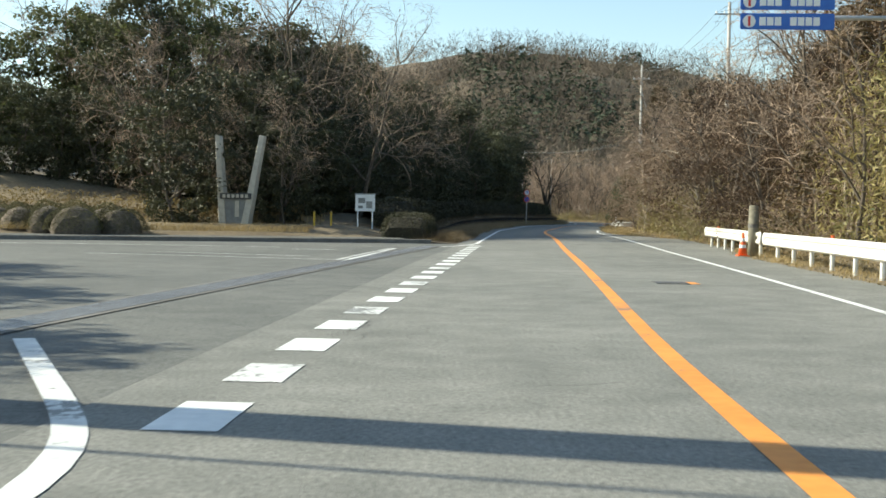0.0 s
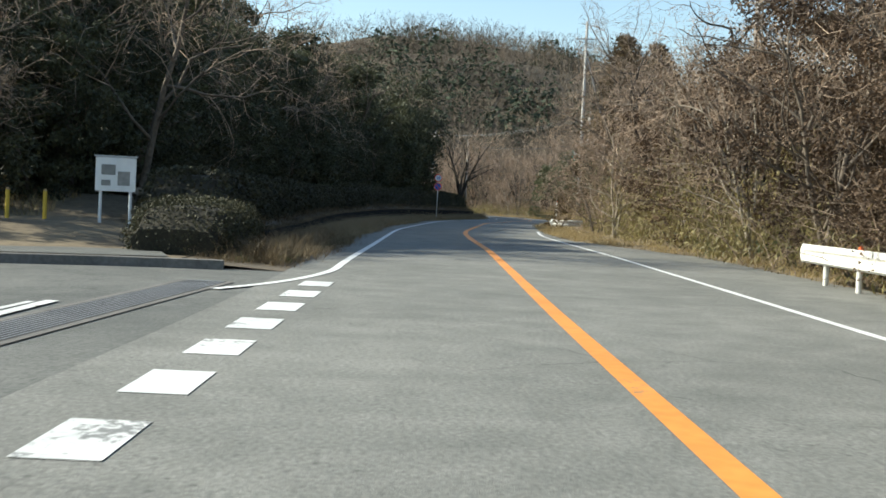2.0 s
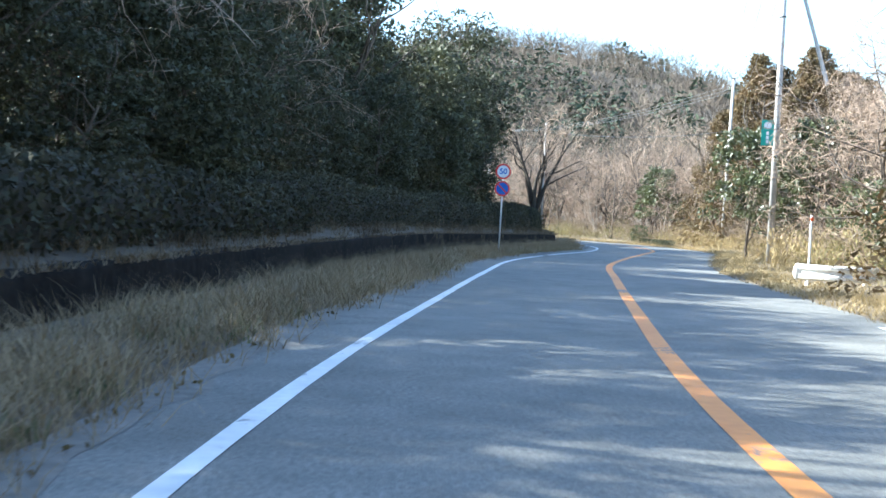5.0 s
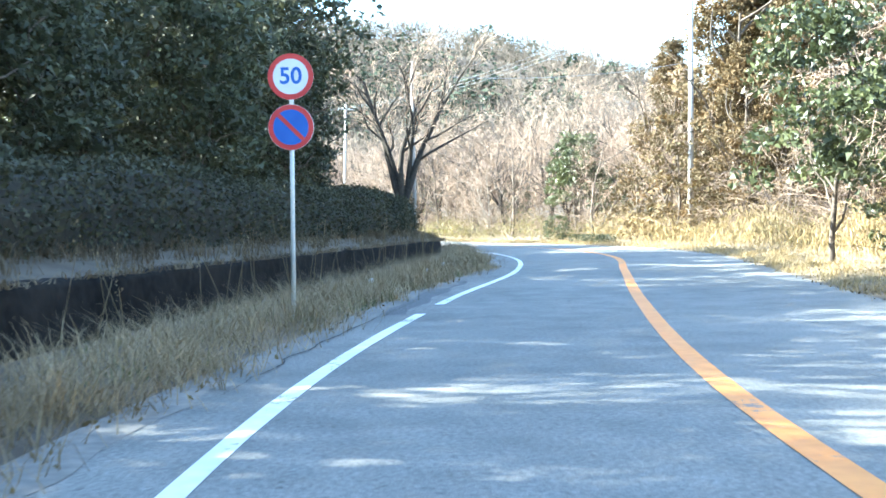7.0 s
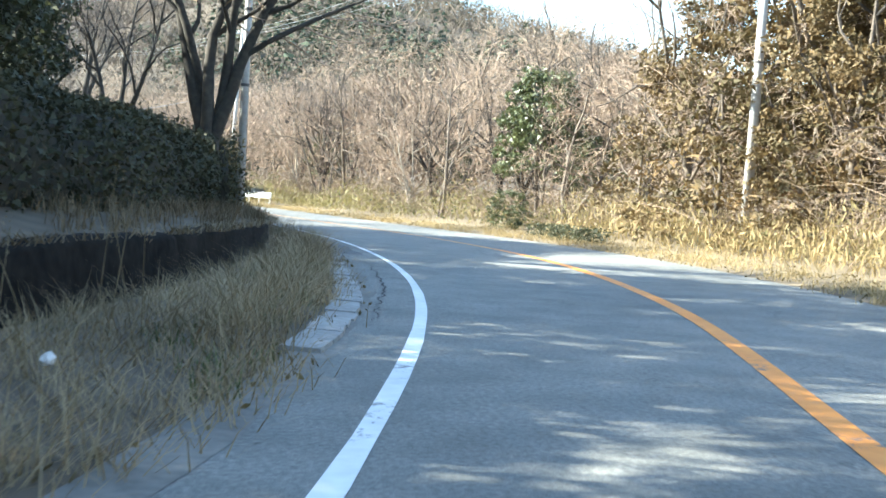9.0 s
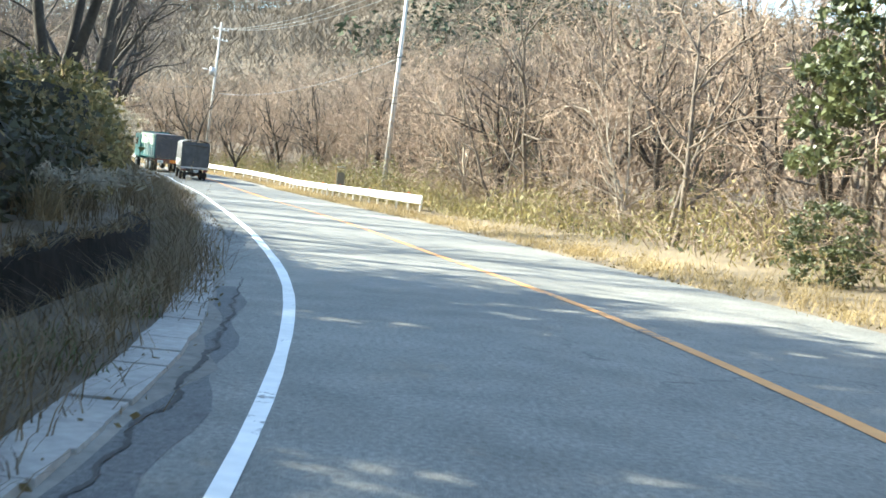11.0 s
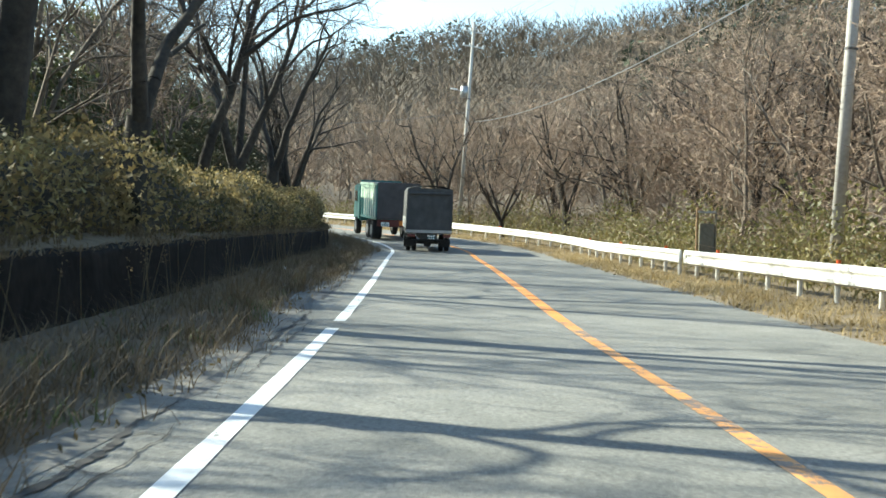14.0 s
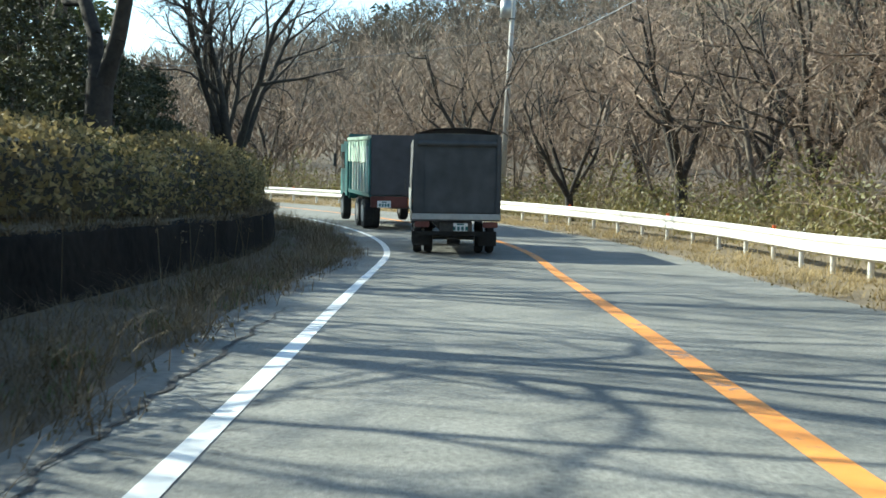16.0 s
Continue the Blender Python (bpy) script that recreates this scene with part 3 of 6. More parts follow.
# broken joints along the shoulder beside the edge line
for y0, y1, off, width in ((168, 181, 0.36, 0.025), (168, 176, 0.55, 0.05), (177, 187, 0.53, 0.06), (183, 193, 0.34, 0.03), (188, 194, 0.56, 0.07), (195, 203, 0.5, 0.06), (195, 201, 0.33, 0.025),
                           (204, 212, 0.6, 0.05), (205, 209, 0.4, 0.02), (213, 224, 0.55, 0.05), (110, 121, 0.5, 0.03), (136, 147, 0.45, 0.03), (150, 163, 0.5, 0.04)):
    ss = np.arange(float(S_OF_Y(y0)), float(S_OF_Y(y1)), 0.7)
    v, f = crack_strip(on_road(ss, -(lane(ss) + off) + r.normal(size=len(ss)) * 0.014)[:, :2], width, r, 0.08)
    cv.append(v)
    cf.append(np.array(f) + n)
    n += len(v)
for y in np.arange(166, 226, 1.3):
    a = float(S_OF_Y(y + r.uniform(-0.5, 0.5)))
    ss = a + np.array([0.0, r.uniform(-0.2, 0.2), r.uniform(-0.3, 0.3)])
    v, f = crack_strip(on_road(ss, -lane(ss) - np.array([r.uniform(0.1, 0.3), 0.45, r.uniform(0.55, 0.7)]))[:, :2], 0.022, r)
    cv.append(v)
    cf.append(np.array(f) + n)
    n += len(v)
# the cracks lie flat; their dark colour paints the shaded depth
tagged(mesh_object("asphalt_cracks", np.concatenate(cv), np.concatenate(cf), CRACK_DARK), "dark jagged open cracks in the worn asphalt", "crack", "", "stuff")

# ---- drain with steel grating across the side road mouth ----
drain = thing("drain_channel", pose(0, 0, 0), "long steel-grated drain channel in the asphalt", "drain", kind="structure")
a, b = np.array([-4.6, 10.5]), np.array([0.05, 43.4])
way = (b - a) / np.linalg.norm(b - a)
side = np.array([way[1], -way[0]])
for k, w, mat, z in ((0, 0.3, STEEL_DARK, -0.006), (-0.34, 0.05, KERB, 0.0), (0.34, 0.05, KERB, 0.0)):
    p = np.array([a + side * (k - w), a + side * (k + w), b + side * (k + w), b + side * (k - w)])
    mesh_object("channel" if k == 0 else "rim", np.c_[p, np.full(4, z)], np.array([[0, 1, 2, 3]]), mat, drain)
for k in np.linspace(-0.25, 0.25, 9):
    p = np.array([a + side * (k - 0.011), a + side * (k + 0.011), b + side * (k + 0.011), b + side * (k - 0.011)])
    q = np.concatenate([np.c_[p, np.full(4, 0.004)], np.c_[p, np.full(4, -0.005)]])
    mesh_object("bar", q, np.array([[0, 1, 2, 3], [0, 4, 5, 1], [2, 6, 7, 3]]), STEEL_GREY, drain)

# ---- verges, terrace and retaining wall ----
S_WALL0, S_WALL1 = float(S_OF_Y(53.0)), S_END - 4
WALL_Y, WALL_TOP = [53, 64, 80, 112, 135, 152, 165, 178, 192, 207, 240], [0.42, 0.46, 0.6, 0.78, 0.72, 0.56, 0.58, 0.74, 0.86, 0.92, 0.92]
wall_top = lambda s: np.interp(np.interp(s, S, line[:, 1]), WALL_Y, WALL_TOP)
wall_d = lambda s: -5.75 - 0.55 * np.exp(-((s - 100) / 16.0) ** 2) - 0.5 * step_up(s, 205, 225) + 0.75 * np.exp(-((s - 167) / 9.0) ** 2)
# left verge takes the darker soil to stand for the shade on it
strip("verge", float(S_OF_Y(46)), S_END, lambda s: wall_d(s) - 0.1, edge_left, 0.1, -0.01, FOREST_FLOOR, across=4, label="soil verge with withered grass below the wall, coloured dark for shade", category="verge")
strip("verge", S_START, S_END, edge_right, 14.0, -0.01, 0.5, SOIL, across=8, label="roadside verge with fallen leaves", category="verge")
grit_r = np.random.default_rng(29)
ss = np.arange(float(S_OF_Y(50)), S_END - 20, 0.25)
inner = np.interp(ss, ss[::3], 0.3 * grit_r.uniform(0, 1, len(ss[::3])) ** 1.6) * (0.5 + 0.5 * np.sin(ss * 0.21) ** 2)
verts = np.stack([on_road(ss, edge_left(ss) - 0.25, 0.012), on_road(ss, edge_left(ss) + 0.02 + inner, 0.004)], 1).reshape(-1, 3)
tagged(mesh_object("edge_grit", verts, grid_faces(len(ss), 2), GRIT), "pale grit and dust along the asphalt edge", "grit", "", "structure")
gutter = thing("gutter", pose(0, 0, 0), "pale concrete gutter slabs at the road edge, half overgrown", "gutter", kind="structure")
gut_r = np.random.default_rng(9)
for s in np.arange(float(S_OF_Y(133.6)), float(S_OF_Y(184.6)), 0.6):
    q = []
    lift = gut_r.uniform(0.0, 0.02)
    for ss in (s + 0.012, s + 0.588):
        e = float(edge_left(np.array(ss))) + gut_r.uniform(-0.02, 0.02)
        q += [on_road(ss, e - 0.34, lift), on_road(ss, e - 0.33, 0.035 + lift), on_road(ss, e - 0.01, 0.025 + lift), on_road(ss, e, -0.01)]
    mesh_object("slab", np.array(q), np.array([[0, 4, 5, 1], [1, 5, 6, 2], [2, 6, 7, 3], [0, 1, 2, 3], [4, 7, 6, 5]]), CONCRETE, gutter)
for s0, s1, d0, d1 in ((118, 127, -4.0, -3.35), (70, 83, -4.1, -3.75), (150, 163, -4.35, -3.95), (196, 214, -4.0, -3.6)):
    strip("asphalt_patch", s0, s1, lambda s: d0 + 0.09 * np.sin(s * 1.7) + 0 * s, lambda s: d1 + 0.06 * np.sin(s * 2.3 + 1), 0.003, 0.003, ASPHALT_NEW, step=0.5,
          label="darker mended strip in the asphalt", category="road patch")
strip("terrace", S_WALL0, S_WALL1, lambda s: wall_d(s) - 3 - 13 * step_up(s, 56, 80), lambda s: wall_d(s) - 1.2, 1.3, lambda s: wall_top(s) + 0.18, SOIL, across=9, label="soil terrace above the retaining wall", category="bank")
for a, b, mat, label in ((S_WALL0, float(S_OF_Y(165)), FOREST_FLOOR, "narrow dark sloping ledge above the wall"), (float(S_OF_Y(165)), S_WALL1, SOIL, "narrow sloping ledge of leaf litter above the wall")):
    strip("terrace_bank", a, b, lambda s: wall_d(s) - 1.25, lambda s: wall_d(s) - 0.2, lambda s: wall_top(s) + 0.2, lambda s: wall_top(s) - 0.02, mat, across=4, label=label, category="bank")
wall = thing("retaining_wall", pose(0, 0, 0), "low mossy concrete retaining wall beside the verge, coloured dark for shade", "wall", kind="structure")
n = int((S_WALL1 - S_WALL0) / 2.0)
wall_r = np.random.default_rng(45)
WALL_PROFILE = [(0.03, -1.0), (0.0, -0.55), (-0.03, -0.3), (-0.045, -0.09), (-0.08, -0.025), (-0.17, 0.0), (-0.3, -0.01), (-0.32, -1.0)]
ROUGH = wall_r.normal(size=(8 * n + 1, len(WALL_PROFILE))) * 0.008
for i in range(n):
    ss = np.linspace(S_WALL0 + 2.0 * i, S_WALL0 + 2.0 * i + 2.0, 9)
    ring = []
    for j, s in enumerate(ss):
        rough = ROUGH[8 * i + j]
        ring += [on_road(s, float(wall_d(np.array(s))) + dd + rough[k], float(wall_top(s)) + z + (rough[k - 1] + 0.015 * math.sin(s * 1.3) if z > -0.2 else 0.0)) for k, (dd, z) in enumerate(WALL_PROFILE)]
    mesh_object("wall_panel", np.array(ring), grid_faces(9, len(WALL_PROFILE)), WALL_SHADED, wall, smooth=True)

# ---- park ground behind the side road ----
park_y = np.linspace(0, 1, 16)
kerb_y = lambda x: 46.5 + 0.27 * np.minimum(x, -1.5)
PU, PV = np.meshgrid(np.linspace(0, 1, 50) ** 0.5, park_y)
PX = -70 + 69.4 * PU
for _ in range(4):
    PY = kerb_y(PX) + 0.3 + PV * 22
    PX = -70 + (np.interp(PY, line[:316, 1], line[:316, 0]) - 5.95 + 70) * PU
edge = np.interp(PY, line[:316, 1], line[:316, 0]) - 5.95 - PX
PZ = 0.1 + (0.03 + 0.42 * step_up(PY - kerb_y(PX), 2, 7)) * step_up(edge, 0, 3.0)
mesh_p = np.stack([PX, PY, np.maximum(PZ, ground_z(PX, PY) + 0.02)], -1).reshape(-1, 3)
tagged(mesh_object("park_ground", mesh_p, grid_faces(16, 50), SOIL), "trodden dry grass of a small park", "ground", "", "structure")
kerb = thing("kerb", pose(0, 0, 0), "low concrete kerb along the side road", "kerb", kind="structure")
for x in np.arange(-40, -0.6, 1.0):
    y0, y1 = float(kerb_y(x)), float(kerb_y(x + 0.995))
    q = []
    for xx, yy in ((x, y0), (x + 0.995, y1)):
        q += [(xx, yy, -0.05), (xx, yy + 0.03, 0.14), (xx, yy + 0.17, 0.15), (xx, yy + 0.3, -0.05)]
    mesh_object("kerb_stone", np.array(q), np.array([[0, 4, 5, 1], [1, 5, 6, 2], [2, 6, 7, 3], [0, 1, 2, 3], [4, 7, 6, 5]]), KERB, kerb)
# path wide and dark, so its colour carries the shadow along the kerb
ribbon("footpath", [(x, float(kerb_y(x)) + 1.5) for x in (-40, -20, -8, -3, -1.2)], 2.2, ASPHALT_OLD, 0.155, "trodden path behind the kerb, coloured dark for shade", "path")

# ---- trees ----


def branch_tree(seed, height, stems=1, limbs=9, spread=0.9, droop=0.0, twigs=3, trunk_r=0.16, first=0.3, lean=0.08, fork=0.0, fan=(0.15, 0.45)):
    """Segments of a bare tree: trunk and limbs, branches, and fine twigs; fork: height of a single trunk below the stems."""
    r = np.random.default_rng(seed)
    out = ([], [], [])

    def grow(p, way, length, radius, level):
        n = (7, 6, 4, 2, 1)[level]
        pts, w = [p], way
        for i in range(n):
            w = w + r.normal(size=3) * (0.1, 0.24, 0.3, 0.35, 0.3)[level] + np.array([0, 0, (0.04, 0.07, 0.0, -droop, -droop)[level]])
            w /= np.linalg.norm(w)
            q = pts[-1] + w * length / n
            out[(0, 0, 1, 2, 2)[level]].append((*pts[-1], *q, radius * (1 - 0.75 * i / n), radius * (1 - 0.75 * (i + 1) / n)))
            pts.append(q)
        if level == 4:
            return
        kids = (limbs, 7, 6, twigs)[level]
        lo = (first, 0.22, 0.15, 0.1)[level]
        for j in range(kids):
            u = lo + (1 - lo) * (j + r.uniform(0, 1)) / kids
            i = min(int(u * n), n - 1)
            at = pts[i] + (pts[i + 1] - pts[i]) * (u * n - i)
            axis = pts[i + 1] - pts[i]
            axis /= np.linalg.norm(axis)
            side = np.cross(axis, r.normal(size=3))
            side /= np.linalg.norm(side)
            ang = r.uniform(0.5, 1.05) * spread
            grow(at, axis * math.cos(ang) + side * math.sin(ang), length * r.uniform(0.4, 0.62) * (1.15 - 0.4 * u), radius * (0.5, 0.42, 0.45, 0.6)[level] * (1 - 0.4 * u), level + 1)

    if fork:
        way = np.array([lean, 0.0, 1.0])
        for i in range(5):
            za, zb = fork * i / 5, fork * (i + 1.12) / 5
            out[0].append((*(way * za), *(way * zb), trunk_r * (1.45 if i == 0 else 1.18 - 0.03 * i), trunk_r * (1.18 - 0.03 * i)))
    turn0 = r.uniform(0, 6.28)
    for k in range(stems):
        a = turn0 + 6.28 * k / stems + r.uniform(-0.4, 0.4) if fork else r.uniform(0, 6.28)
        tilt = lean if stems == 1 else r.uniform(*fan)
        foot = np.array([lean * fork, 0.0, fork]) + np.array([math.cos(a), math.sin(a), 0]) * (0.0 if stems == 1 else trunk_r * (0.4 if fork else 1.0))
        grow(foot, np.array([math.cos(a) * tilt, math.sin(a) * tilt, 1.0]),
             (height - fork) * r.uniform(0.75, 0.9), trunk_r * r.uniform(0.75, 1.05) * (0.78 if fork else 1.0), 0)
    return [np.array(o) for o in out]


def slivers(p0, p1, r0, r):
    """Fine twigs as narrow blades of wood, one triangle each."""
    way = p1 - p0
    side = np.cross(way, r.normal(size=way.shape))
    side *= (r0 / (np.linalg.norm(side, axis=1) + 1e-9))[:, None]
    verts = np.stack([p0 - side, p0 + side, p1 + (p1 - p0) * 0.1], 1).reshape(-1, 3)
    return verts, np.arange(len(verts)).reshape(-1, 3)


def bare_tree(seed, height, label, twig=TWIG, bark=BARK, sides=4, **shape):
    thick, thin, fine = branch_tree(seed, height, **shape)
    ob = thing("bare_tree", pose(0, -400, -50), label, "tree")
    v, f = tubes(thick[:, :3], thick[:, 3:6], thick[:, 6], thick[:, 7], sides)
    mesh_object("trunk", v, f, bark, ob, smooth=True)
    v, f = tubes(thin[:, :3], thin[:, 3:6], np.maximum(thin[:, 6], 0.01), np.maximum(thin[:, 7], 0.007), 3)
    f = np.concatenate([f[:, [0, 1, 2]], f[:, [0, 2, 3]]])
    w, g = slivers(fine[:, :3], fine[:, 3:6], np.maximum(fine[:, 6], 0.008), np.random.default_rng(seed))
    mesh_object("crown", *joined([(v, f), (w, g)]), twig, ob)
    return ob


def leafy_tree(seed, height, label, leaf, bark=BARK, count=7000, size=0.3, low=0.12, width=0.36, name="evergreen_tree", stems=1, cone=0.0, slim=0.5, clumps=90, bulk=(0.035, 0.1), shell=0.15):
    r = np.random.default_rng(seed)
    thick = branch_tree(seed, height, stems=stems, limbs=9, spread=1.0, trunk_r=height * 0.016, first=0.15, twigs=0)[0]
    ob = thing(name, pose(0, -400, -50), label, "tree")
    v, f = tubes(thick[:, :3], thick[:, 3:6], thick[:, 6], thick[:, 7], 6)
    mesh_object("trunk", v, f, bark, ob, smooth=True)
    # clumps of leaves of uneven size in the crown
    n = clumps
    z = r.uniform(low, 1.0, n) ** (1.0 - 0.2 * cone)
    prof = (1 - z) * 1.15 + 0.06 if cone else np.sqrt(np.clip(1 - ((z - 0.52) / 0.52) ** 2, 0.02, 1))
    a, q = r.uniform(0, 6.28, n), np.sqrt(r.uniform(shell, 1, n))
    c = np.stack([np.cos(a) * q * prof * width * height, np.sin(a) * q * prof * width * height, z * height], 1)
    size_c = height * r.uniform(*bulk, n)
    pick = r.integers(0, n, count)
    off = r.normal(size=(count, 3))
    off /= np.linalg.norm(off, axis=1, keepdims=True)
    off *= (r.uniform(0.3, 1, count) ** 0.5)[:, None]
    at = c[pick] + off * size_c[pick][:, None] * [1.25, 1.25, 0.75]
    v, f = leaves(at, size, slim, 0.0, r, True)
    mesh_object("crown", v, f, leaf, ob)
    return ob


BARE = [bare_tree(11, 9.0, "bare broadleaf tree with a dense twiggy crown", limbs=11, first=0.2, spread=1.05, trunk_r=0.13),
        bare_tree(12, 7.5, "bare multi-stemmed tree with pale twigs", stems=3, limbs=7, bark=BARK_PALE, first=0.15, spread=1.1, trunk_r=0.1),
        bare_tree(13, 10.5, "tall bare tree with arching branches", limbs=12, droop=0.15, trunk_r=0.16, first=0.2, spread=1.1, lean=0.25),
        bare_tree(14, 7.0, "leaning bare tree with tangled branches", stems=3, limbs=6, droop=0.2, spread=1.3, first=0.12, trunk_r=0.1),
        bare_tree(15, 8.5, "bare tree with reddish brown twigs", stems=2, limbs=8, first=0.15, spread=1.15, trunk_r=0.12)]
BARE_BACK = [bare_tree(16, 9.5, "bare tree standing back in the wood", limbs=9, first=0.2, spread=1.05, trunk_r=0.14, twigs=2),
             bare_tree(17, 9.0, "bare forked tree standing back in the wood", stems=2, limbs=7, first=0.2, spread=1.1, trunk_r=0.12, twigs=2),
             bare_tree(18, 10.0, "tall bare tree with drooping twigs in the wood", limbs=10, droop=0.15, first=0.2, spread=1.1, trunk_r=0.15, twigs=2, lean=0.2)]
CHERRY = [bare_tree(21, 11.0, "dark bare roadside tree with a forked trunk", TWIG_DARK, BARK_DARK, 8, stems=2, limbs=7, trunk_r=0.24, spread=0.75, first=0.25, fork=3.3, fan=(0.22, 0.4)),
          bare_tree(22, 11.5, "dark bare roadside tree with a straight trunk", TWIG_DARK, BARK_DARK, 8, stems=1, limbs=9, trunk_r=0.24, spread=0.8, first=0.4),
          bare_tree(23, 9.5, "dark bare tree spreading fanwise from a low fork", TWIG_DARK, BARK_DARK, 7, stems=5, limbs=6, trunk_r=0.22, spread=0.6, first=0.3, fork=2.2, fan=(0.3, 0.6), lean=0.0),
          bare_tree(124, 8.8, "dark bare tree with four bold stems above a short trunk", TWIG, BARK_DARK, 8, stems=5, limbs=6, twigs=1, trunk_r=0.2, spread=0.6, first=0.3, fork=2.3, fan=(0.1, 0.34), lean=0.0),
          bare_tree(25, 11.0, "dark bare roadside tree with a thick leaning trunk", TWIG_DARK, BARK_DARK, 8, stems=2, limbs=7, trunk_r=0.25, spread=0.75, first=0.3, fork=4.6, fan=(0.15, 0.35), lean=0.16),
          bare_tree(26, 11.0, "dark bare roadside tree with three rising stems", TWIG_DARK, BARK_DARK, 8, stems=3, limbs=6, trunk_r=0.22, spread=0.75, first=0.3, fork=3.0, fan=(0.25, 0.5))]
SLIM = [bare_tree(27, 10.0, "slim bare tree behind the hedge", TWIG_DARK, BARK, 5, limbs=9, first=0.3, spread=0.85, trunk_r=0.11, twigs=0),
        bare_tree(28, 10.5, "slim bare forked tree behind the hedge", TWIG_DARK, BARK, 5, stems=2, limbs=7, first=0.25, spread=0.85, trunk_r=0.1, twigs=0, fork=2.5, fan=(0.12, 0.3))]
GNARLED = [bare_tree(81, 9.0, "dark gnarled bare tree with crooked spreading limbs", TWIG, BARK_DARK, 7, stems=3, limbs=7, droop=0.18, trunk_r=0.2, spread=1.15, first=0.15, fork=2.0, fan=(0.3, 0.65), twigs=2),
           bare_tree(82, 8.5, "dark gnarled bare tree forking low over the scrub", TWIG, BARK_DARK, 7, stems=4, limbs=6, droop=0.12, trunk_r=0.19, spread=1.1, first=0.15, fork=1.6, fan=(0.35, 0.75), lean=0.1, twigs=2)]
EVERGREEN = [leafy_tree(31, 13.0, "tall evergreen tree with leaves coloured dark for shade", LEAF_DARK, count=11000, size=0.27, slim=0.55, clumps=150, bulk=(0.03, 0.075)),
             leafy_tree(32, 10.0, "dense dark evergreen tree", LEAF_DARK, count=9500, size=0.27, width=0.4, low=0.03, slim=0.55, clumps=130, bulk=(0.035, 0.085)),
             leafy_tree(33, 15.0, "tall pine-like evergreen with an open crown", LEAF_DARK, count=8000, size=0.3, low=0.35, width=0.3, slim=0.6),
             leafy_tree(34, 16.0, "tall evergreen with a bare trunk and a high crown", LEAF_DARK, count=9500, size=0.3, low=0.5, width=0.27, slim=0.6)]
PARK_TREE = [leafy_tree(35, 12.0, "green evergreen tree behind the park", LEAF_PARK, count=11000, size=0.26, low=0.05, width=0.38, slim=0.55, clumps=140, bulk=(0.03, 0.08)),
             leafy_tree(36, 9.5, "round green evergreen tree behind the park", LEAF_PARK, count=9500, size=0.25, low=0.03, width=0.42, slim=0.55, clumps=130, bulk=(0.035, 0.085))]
CEDAR = [leafy_tree(41, 12.0, "rusty brown-green cedar tree", LEAF_RUST, count=19000, size=0.21, low=0.02, width=0.32, cone=1.0, name="cedar_tree", slim=0.42, clumps=260, bulk=(0.022, 0.055), shell=0.35)]
GLOSSY = [leafy_tree(51, 5.5, "glossy green broadleaf tree among bare trunks", LEAF_GREEN, count=6500, size=0.17, slim=0.6, low=0.35, width=0.36),
          leafy_tree(52, 3.2, "glossy green evergreen shrub", LEAF_GREEN, count=5000, size=0.14, slim=0.6, low=0.02, width=0.5, name="evergreen_shrub")]
OAK = [leafy_tree(71, 7.5, "oak tree holding withered brown leaves", LEAF_OAK, count=11000, size=0.115, low=0.06, width=0.42, name="oak_tree", stems=2, slim=0.55)]
CLUMP = [leafy_tree(61, 7.0, "sunlit yellow-green bamboo clump", BAMBOO, count=9000, size=0.24, low=0.1, width=0.34, name="bamboo_clump", stems=4, slim=0.25)]

place_r = np.random.default_rng(3)


def plant(source, x, y, size=1.0, turn=None, sink=0.15, label="", lean=0.0):
    z = float(ground_z(np.array([x]), np.array([y]))[0])
    turn = place_r.uniform(0, 360) if turn is None else turn
    ob = copy_thing(source, pose(x, y, z - sink, lean * 0.5, lean, turn))
    ob.scale = (size, size, size * place_r.uniform(0.92, 1.08))
    if label:
        tagged(ob, label)
    return ob


def row(sources, s0, s1, d0, d1, step, size=(0.85, 1.2), until=0, others=(), grow=1.0):
    s = s0
    while s < s1:
        d = place_r.uniform(d0, d1)
        p = on_road(s, d)
        kinds, scale = (others, grow) if s < until else (sources, 1.0)
        plant(kinds[place_r.integers(len(kinds))], p[0], p[1], place_r.uniform(*size) * scale)
        s += step * place_r.uniform(0.7, 1.3)


# right-hand wood: three ranks
row(BARE, 34, 318, 7.6, 10.5, 5.0, (0.75, 1.05))
row(BARE_BACK, 24, 318, 12, 17, 5.6, (0.95, 1.25))
row(BARE_BACK, 24, 318, 19, 25, 16.0, (1.0, 1.3))
row(CEDAR, 40, 66, 9.5, 14, 7.0, (0.75, 0.95))
row(OAK, 38, 74, 9.5, 14.5, 4.5, (1.0, 1.35))
for x, y, size in ((30.6, 156.8, 1.15), (33.6, 154.2, 1.1), (36.2, 150.8, 1.0), (33.2, 160.0, 1.0), (29.4, 161.5, 0.85), (38.6, 147.2, 1.0), (31.8, 152.6, 0.9), (37.2, 156.5, 1.1), (30.0, 153.6, 0.75), (32.4, 156.8, 1.15), (34.8, 152.4, 1.0), (35.0, 157.0, 1.15)):
    plant(CEDAR[0], x, y, size)
row(EVERGREEN[:1], 50, 120, 16, 24, 20.0, (0.7, 0.95))
row(GLOSSY, 96, 130, 7.2, 9.5, 11.0, (0.8, 1.1))
row(GLOSSY, 176, 245, 12.5, 15.5, 17.0, (0.65, 0.95))
plant(GLOSSY[0], 27.2, 172.5, 1.05)
plant(GLOSSY[0], 22.0, 128.6, 1.1)
plant(GLOSSY[1], 23.4, 127.0, 0.9)
plant(GLOSSY[1], 24.8, 168.2, 0.5)
